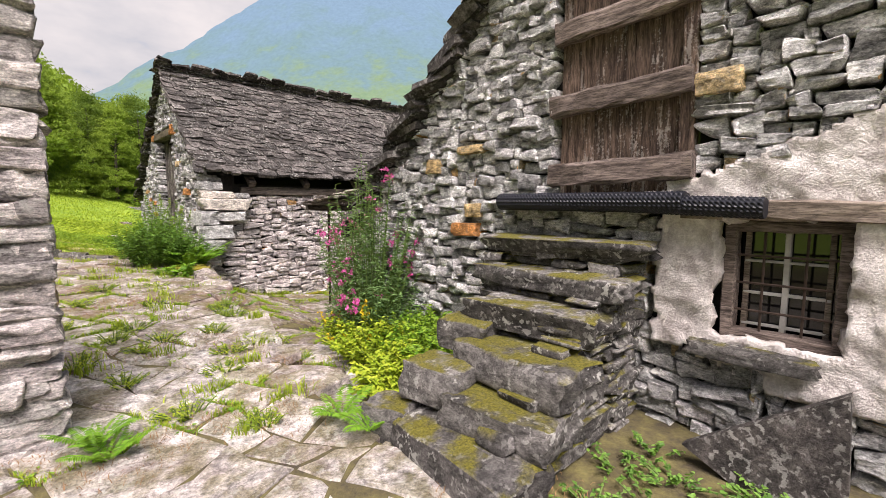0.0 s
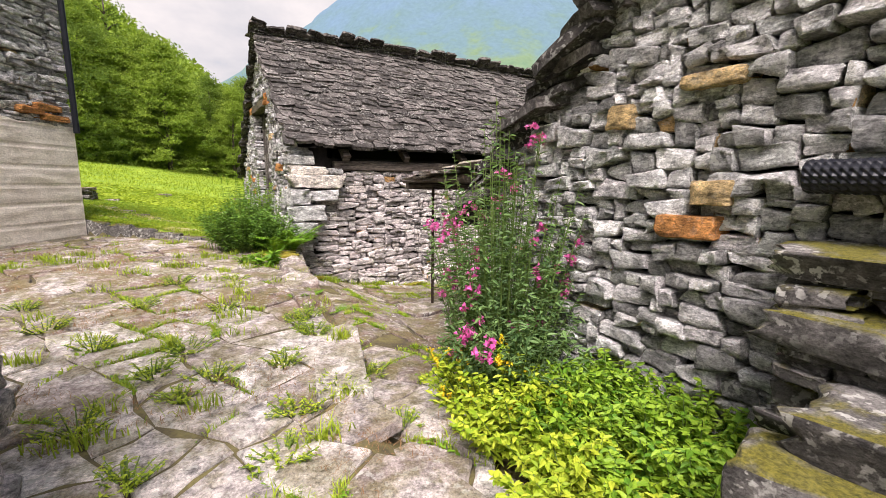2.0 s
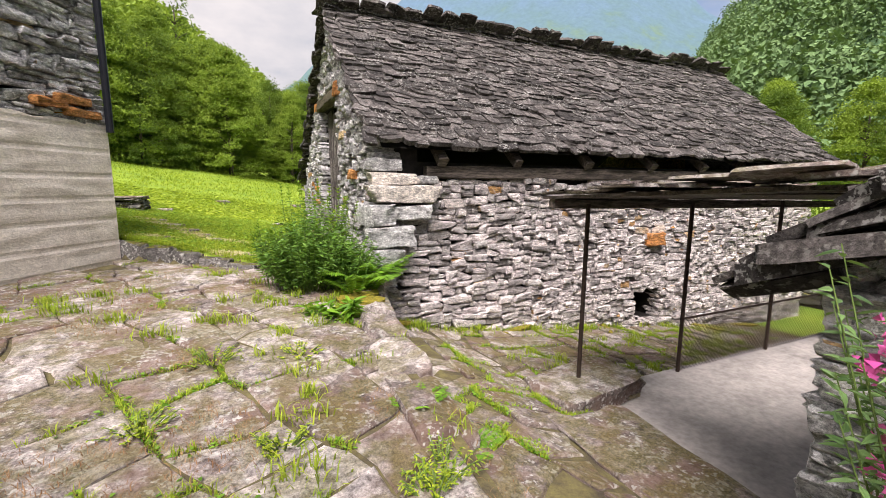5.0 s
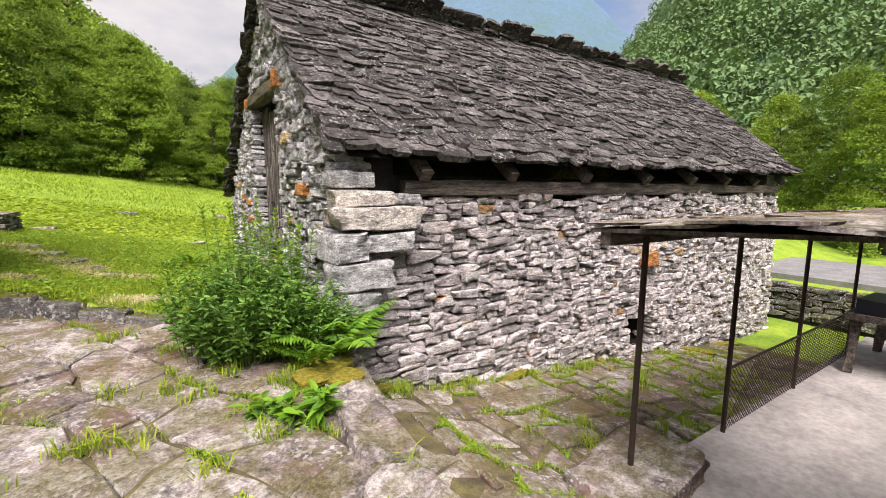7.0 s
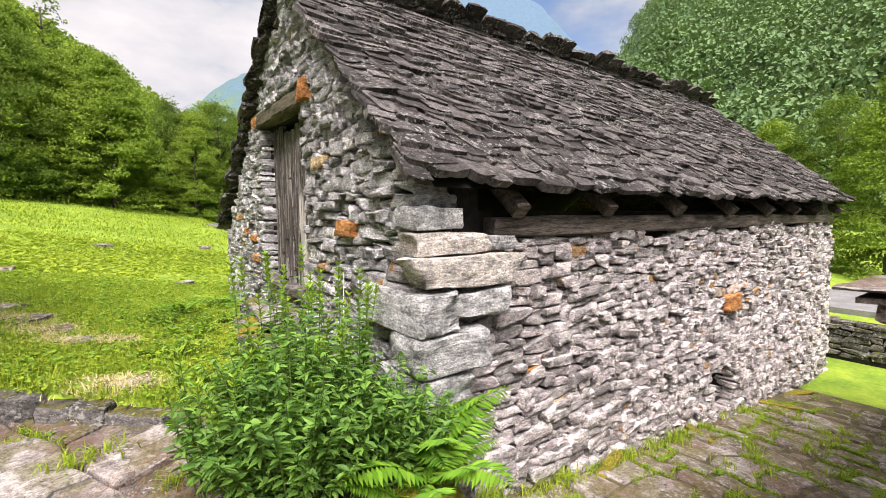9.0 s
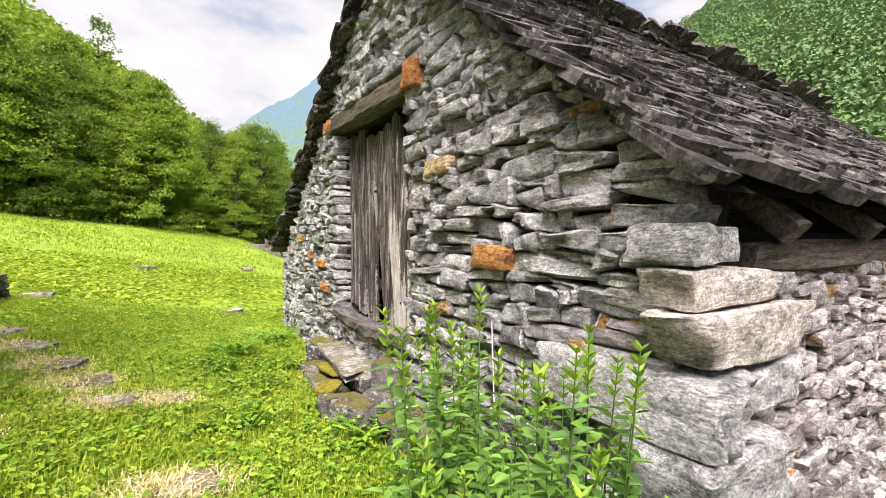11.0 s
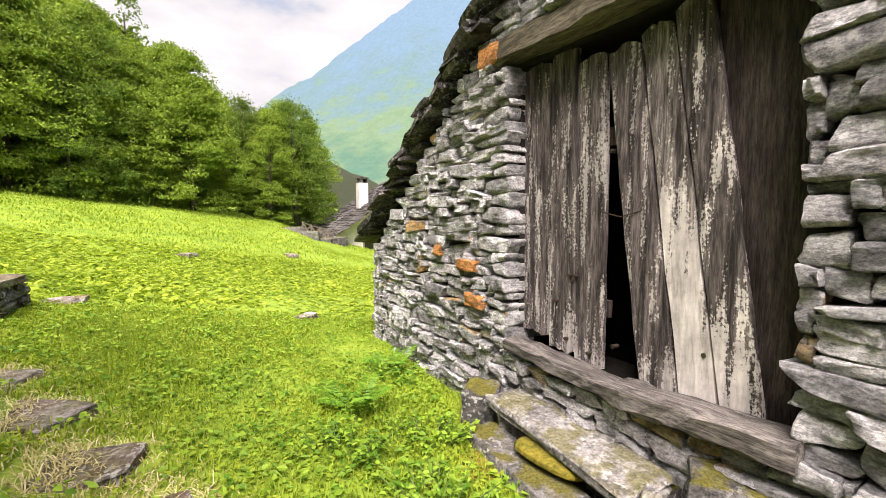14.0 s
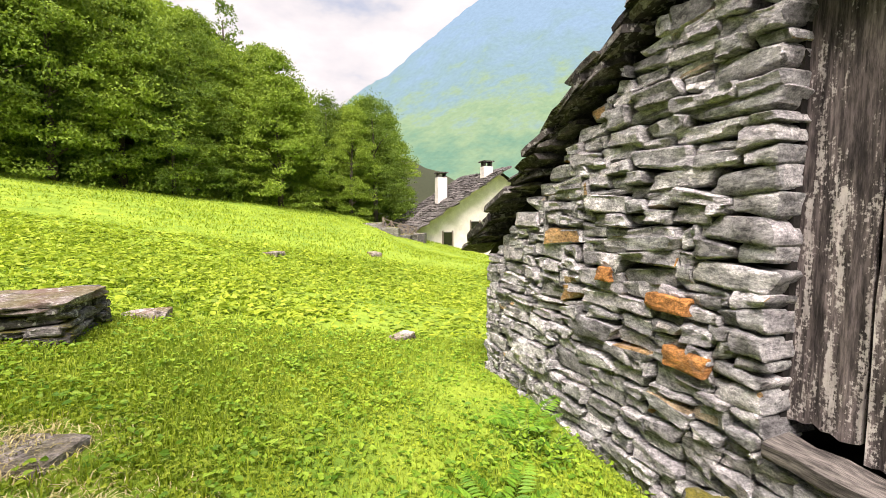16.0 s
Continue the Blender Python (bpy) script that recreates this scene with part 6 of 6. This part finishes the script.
for i, (x, y) in enumerate(((0.55, 4.55), (0.75, 4.75), (0.4, 4.95), (0.6, 5.3), (1.15, 4.1), (1.2, 4.75), (1.45, 4.25), (1.5, 5.6), (1.62, 5.75), (1.55, 5.3), (0.0, 5.6), (0.2, 6.6), (0.9, 6.2), (-0.4, 6.2), (1.0, 3.7), (0.35, 3.85), (0.1, 4.4), (-0.7, 6.9), (0.5, 7.4), (1.1, 7.3), (1.75, 3.9), (1.9, 4.9), (2.0, 5.6), (0.95, 2.7), (0.6, 3.1))):
    herb("paving_weed", (x, y, gz(x, y) - 0.01), 0.09 + 0.05 * ((i * 0.37) % 1), 0.13 + 0.08 * ((i * 0.61) % 1), 26, 9, 0.028, (M_GRASS, M_YELLOWGREEN, M_GRASS)[i % 3], "low bright green weed between the flagstones", "wild plant", 300 + i, width=0.4)
# flowers by the house corner
herb("flowering_pea", (2.66, 4.12, gz(2.66, 4.12)), 2.25, 0.5, 130, 44, 0.06, M_PEA, "tall everlasting pea with magenta blossoms against the wall", "flowering plant", 220, M_PINK, 0.036, 64, 0.32, 10)
herb("flowering_pea", (2.5, 3.8, gz(2.5, 3.8)), 1.0, 0.45, 90, 34, 0.065, M_PEA, "everlasting pea with magenta blossoms over the flower bed", "flowering plant", 221, M_PINK, 0.036, 28, 0.32, 10)
herb("yellow_flowers", (2.3, 3.75, gz(2.3, 3.7)), 0.5, 0.38, 80, 32, 0.05, M_YELLOWGREEN, "yellow-flowering herb at the bed's edge", "flowering plant", 222, M_YELLOW, 0.02, 60, petals=10)
for i, (x, y, h, m) in enumerate(((2.2, 3.3, 0.42, M_YELLOWGREEN), (2.55, 3.2, 0.5, M_BED), (2.15, 2.85, 0.36, M_YELLOWGREEN), (2.5, 2.75, 0.42, M_BED), (2.85, 2.7, 0.5, M_BED), (2.85, 3.2, 0.5, M_BED), (1.95, 2.55, 0.28, M_YELLOWGREEN), (2.35, 2.45, 0.4, M_BED))):
    herb("bed_herb", (x, y, gz(x, y)), h, 0.36, 80, 40, 0.048, m, "lush yellow-green herbs filling the bed by the wall", "wild plant", 230 + i, width=0.55)
fern((1.35, 2.45, 0.0), 0.28, 9, 240)
fern((1.38, 2.15, 0.02), 0.24, 7, 241)
fern((0.16, 2.85, 0.02), 0.22, 9, 242)
fern((0.12, 3.0, 0.05), 0.24, 8, 243)
fern((1.72, 6.35, 0.1), 0.26, 9, 244)
fern((1.85, 5.95, 0.0), 0.26, 9, 245)
for i, (x, y) in enumerate(((2.4, 0.75), (2.1, 0.75), (2.55, 0.35), (1.9, 0.95), (2.3, 1.0), (2.6, 0.95), (2.2, 0.5), (1.75, 0.6), (1.95, 0.3))):
    herb("ground_herb", (x, y, gz(x, y) - 0.03), 0.07, 0.2, 14, 8, 0.03, M_BUSH, "low green herbs on the mossy ground under the window", "wild plant", 250 + i, width=0.7)
for i, (x, y) in enumerate(((1.5, 13.3), (1.2, 12.6), (1.6, 11.3), (1.0, 11.7), (0.9, 13.2), (1.75, 14.6))):
    herb("meadow_herb", (x, y, gz(x, y)), 0.2, 0.3, 40, 10, 0.05, M_BED, "leafy green herbs in the grass by the barn", "wild plant", 260 + i, width=0.55)
for i, (x, y) in enumerate(((1.85, 11.35), (1.9, 14.9), (1.2, 13.9))):
    fern((x, y, gz(x, y)), 0.4, 8, 270 + i)

# cord on the barn wall, and the line beside the pea
cord = thing("hanging_string", (2.15, 10.2, 1.0), "thin white cord hanging on the barn wall", "string")
part("strand", Build().tube([(2.19, 10.35, 1.33), (2.15, 10.28, 0.95), (2.12, 10.22, 0.62), (2.05, 10.2, 0.5)], 0.0032).mesh("strand", M_WHITE), cord)
part("strand", Build().tube([(2.19, 10.62, 1.05), (2.16, 10.7, 0.85), (2.1, 10.95, 0.66), (2.0, 11.1, 0.6)], 0.0032).mesh("strand", M_WHITE), cord)

# small white pickup on the far road
truck = thing("white_pickup", (21.5, 15.0, -1.2), "small white pickup parked on the far road", "car")
part("body", Build().box((20.9, 13.6, -0.85), (22.3, 16.6, -0.3), wob=0.03).mesh("body", M_WHITE), truck)
part("cab", Build().box((20.95, 14.2, -0.3), (22.25, 15.3, 0.25), wob=0.06).mesh("cab", M_WHITE), truck)
part("windscreen", Build().box((20.93, 14.3, -0.22), (20.96, 15.2, 0.15)).mesh("windscreen", M_GLASS), truck)
part("tail_light", Build().box((20.86, 16.3, -0.6), (20.9, 16.55, -0.45)).mesh("tail_light", plain("red_lens", (0.5, 0.02, 0.02), 0.3)), truck, "red tail light")
for x, y in ((20.95, 14.1), (20.95, 16.0), (22.2, 14.1), (22.2, 16.0)):
    part("wheel", Build().tube([(x - 0.1, y, -0.88), (x + 0.1, y, -0.88)], 0.32, n=14).mesh("wheel", M_BLACK), truck)


# ---- tufts, moss and litter ----
r = np.random.default_rng(77)
tuft = []
for i in range(85):
    x, y = r.uniform(-2.2, 2.0), r.uniform(2.3, 10.2)
    if 0.852 * (x + 0.9) - 0.523 * (y - 11.45) < 0.2 or (x > 1.3 and y < 2.6) or (x < 0.1 and y < 4.1) or y > bound_y(x):
        continue
    n_ = int(r.integers(25, 90))
    p = np.array([x, y]) + r.normal(0, 1, (n_, 2)) * [r.uniform(0.03, 0.1), r.uniform(0.02, 0.06)]
    tuft.append(np.stack([p[:, 0], p[:, 1], ground_z(p[:, 0], p[:, 1]) - 0.01], -1))
for i in range(60):
    x, y = r.uniform(2.1, 8.5), r.uniform(7.4, 9.25) if r.random() < 0.6 else 9.2
    n_ = int(r.integers(20, 60))
    p = np.array([x, y]) + r.normal(0, 0.06, (n_, 2))
    tuft.append(np.stack([p[:, 0], np.minimum(p[:, 1], 9.28), yard_z(p[:, 0], p[:, 1]) - 0.01], -1))
blades("grass_tuft", np.vstack(tuft), 0.10, M_GRASS, "small grass tufts scattered over the paving", 78, 0.004, 0.9)
M_LITTER = two_tone("dry_litter", (0.16, 0.08, 0.035), (0.36, 0.22, 0.11), 8)
x, y = r.uniform(-3, 2.0, 9000), r.uniform(0.5, 10.8, 9000)
ok = (np.array([noise.noise(Vector((a * 1.2, b * 1.2, 31))) for a, b in zip(x, y)]) > 0.12) & (y < bound_y(x)) & (0.852 * (x + 0.9) - 0.523 * (y - 11.45) > 0.05)
lp = np.stack([x, y, ground_z(x, y) + 0.004], -1)[ok]
blades("dry_litter", np.repeat(lp, 6, 0) + r.normal(0, 0.05, (len(lp) * 6, 3)) * [1, 1, 0], 0.028, M_LITTER, "dry brown needles and leaves on the paving", 79, 0.0016, 1.8)
M_MOSS = two_tone("golden_moss", (0.10, 0.10, 0.012), (0.34, 0.27, 0.03), 30, bump=1.0, dist=0.02)
for i, (x, y, a, c) in enumerate(((1.96, 8.7, 0.2, 0.24), (1.95, 8.4, 0.16, 0.2), (1.75, 8.5, 0.2, 0.16), (1.72, 12.0, 0.12, 0.2), (1.95, 12.6, 0.12, 0.3), (2.12, 11.5, 0.12, 0.2), (1.6, 12.9, 0.2, 0.3), (2.5, 9.2, 0.25, 0.08), (4.4, 9.2, 0.4, 0.07), (6.2, 9.22, 0.4, 0.06), (8.6, 9.2, 0.5, 0.08), (9.8, 9.2, 0.5, 0.1))):
    z = float(ground_z(min(x, 2.2), y)) if x < 2.3 else float(yard_z(x, y))
    z += 0.2 if 11.6 < y < 13.4 and x > 1.7 else 0
    v, f = BLOCKS[i % len(BLOCKS)]
    v = v * (1 - 0.75 * np.clip(np.hypot(v[:, 0], v[:, 1]) - 0.15, 0, 0.6))[:, None]
    ob = tagged(new("moss_patch", mesh("moss_patch", v, f, M_MOSS, True)), "cushion of golden-green moss on the stones", "moss", "moss cushions")
    ob.matrix_basis = pose(x, y, z + (0.03 if y < 9 else 0.005), 0, 0, i * 47) @ Matrix.Diagonal((a * 2.2, c * 2.2, 0.05, 1))

# ---- paving, last ----
r = np.random.default_rng(37)
terrace = paving_bed("pavement", (-3.7, -1.6), (2.0, 9.4), lambda x, y: ground_z(np.minimum(x, edge_x(y) - 0.06), y), "paving of large worn flagstones with grass in the joints")
lower_bed = paving_bed("pavement_lower", (2.05, 3.2), (10.6, 9.35), yard_z, "sunken mossy flagstone path along the barn")
joints = []


def bent(x, y):
    """Moves a joint's corner a little, the same for all slabs that meet there."""
    v = noise.noise_vector(Vector((x * 1.7, y * 1.7, 21)))
    w = noise.noise_vector(Vector((x * 4.5, y * 4.5, 5)))
    return (x + 0.2 * v[0] + 0.05 * w[0], y + 0.2 * v[1] + 0.05 * w[1])


def paved(x0, width, y0, y1, sizes, seed, turn=0.0):
    ca, sa = math.cos(turn), math.sin(turn)

    def bent_at(x, y):
        return bent(x * ca - y * sa, x * sa + y * ca)

    for s_, z_, w_, h_ in pack(width, lambda q: y0 + 0.25 * abs(noise.noise(Vector((q * 3, seed, 0)))), lambda q: y1, sizes, [], seed):
        a, b_, c, d = x0 + s_, x0 + s_ + w_, z_, z_ + h_
        mx, my = (a + b_) / 2, (c + d) / 2
        yield (*bent_at(mx, my), [bent_at(a, c), bent_at(mx, c), bent_at(b_, c), bent_at(b_, my), bent_at(b_, d), bent_at(mx, d), bent_at(a, d), bent_at(a, my)])


def grassy(poly, chance):
    for i in range(len(poly)):
        a, c = poly[i], poly[(i + 1) % len(poly)]
        if noise.noise(Vector((a[0] * 1.5, a[1] * 1.5, 12))) > 0.26 or r.random() < chance:
            for t_ in np.arange(0, 1, 0.04):
                joints.append((a[0] + (c[0] - a[0]) * t_, a[1] + (c[1] - a[1]) * t_))


for x, y, poly in paved(-3.5, 13.0, -6.5, 12.5, ((0.35, 1.15), (0.25, 0.8)), 138, 0.5):
    if y < -1.6 or y > 12 or x < -3.8 or x > 2.6 or (x > 1.62 and y < 2.35) or (x > 2.0 and y < 3.3) or (x < -0.5 and 3.1 < y < 3.9) or (x < -1.4 and y < 3.9) or 0.852 * (x + 0.9) - 0.523 * (y - 11.45) < 0.05:
        continue
    e = float(edge_x(y))
    if y > 4.6:
        poly = clip_poly(poly, e - 0.16, 0, 1, 0) if x < e else clip_poly(poly, e + 0.1, 0, -1, 0)
    poly = clip_poly(poly, 0, 10.87, 0.68, 1)
    if len(poly) < 3:
        continue
    west_ = x < e
    flagstone(terrace if west_ else lower_bed, (x, y), poly, (lambda a, c: ground_z(min(a, float(edge_x(c)) - 0.06), c)) if west_ else yard_z, r)
    grassy(poly, 0.04)
for x, y, poly in paved(2.6, 7.4, 7.3, 9.3, ((0.4, 1.2), (0.25, 0.6)), 139):
    poly = clip_poly(clip_poly(poly, 0, 9.25, 0, 1), 2.62, 0, -1, 0)
    if len(poly) > 2:
        flagstone(lower_bed, (x, y), poly, yard_z, r, 0.03)
        grassy(poly, 0.08)
for x, y, poly in paved(2.6, 1.0, 5.0, 7.3, ((0.35, 0.8), (0.25, 0.5)), 140):
    flagstone(lower_bed, (x, y), poly, yard_z, r, 0.03)
    grassy(poly, 0.08)
j = np.array(joints)
j = j + r.normal(0, 0.012, j.shape)
jp = np.stack([j[:, 0], j[:, 1], ground_z(j[:, 0], j[:, 1]) - 0.03], -1)
blades("joint_grass", np.repeat(jp, 3, 0) + r.normal(0, 0.012, (len(jp) * 3, 3)) * [1, 1, 0], 0.06, M_GRASS, "short grass growing in the paving joints", 41, 0.003, 0.8)
clover("joint_weeds", jp[::5], 0.03, M_FERN, "small weeds growing in the paving joints", 42, 4, 0.025, tall=0.04)
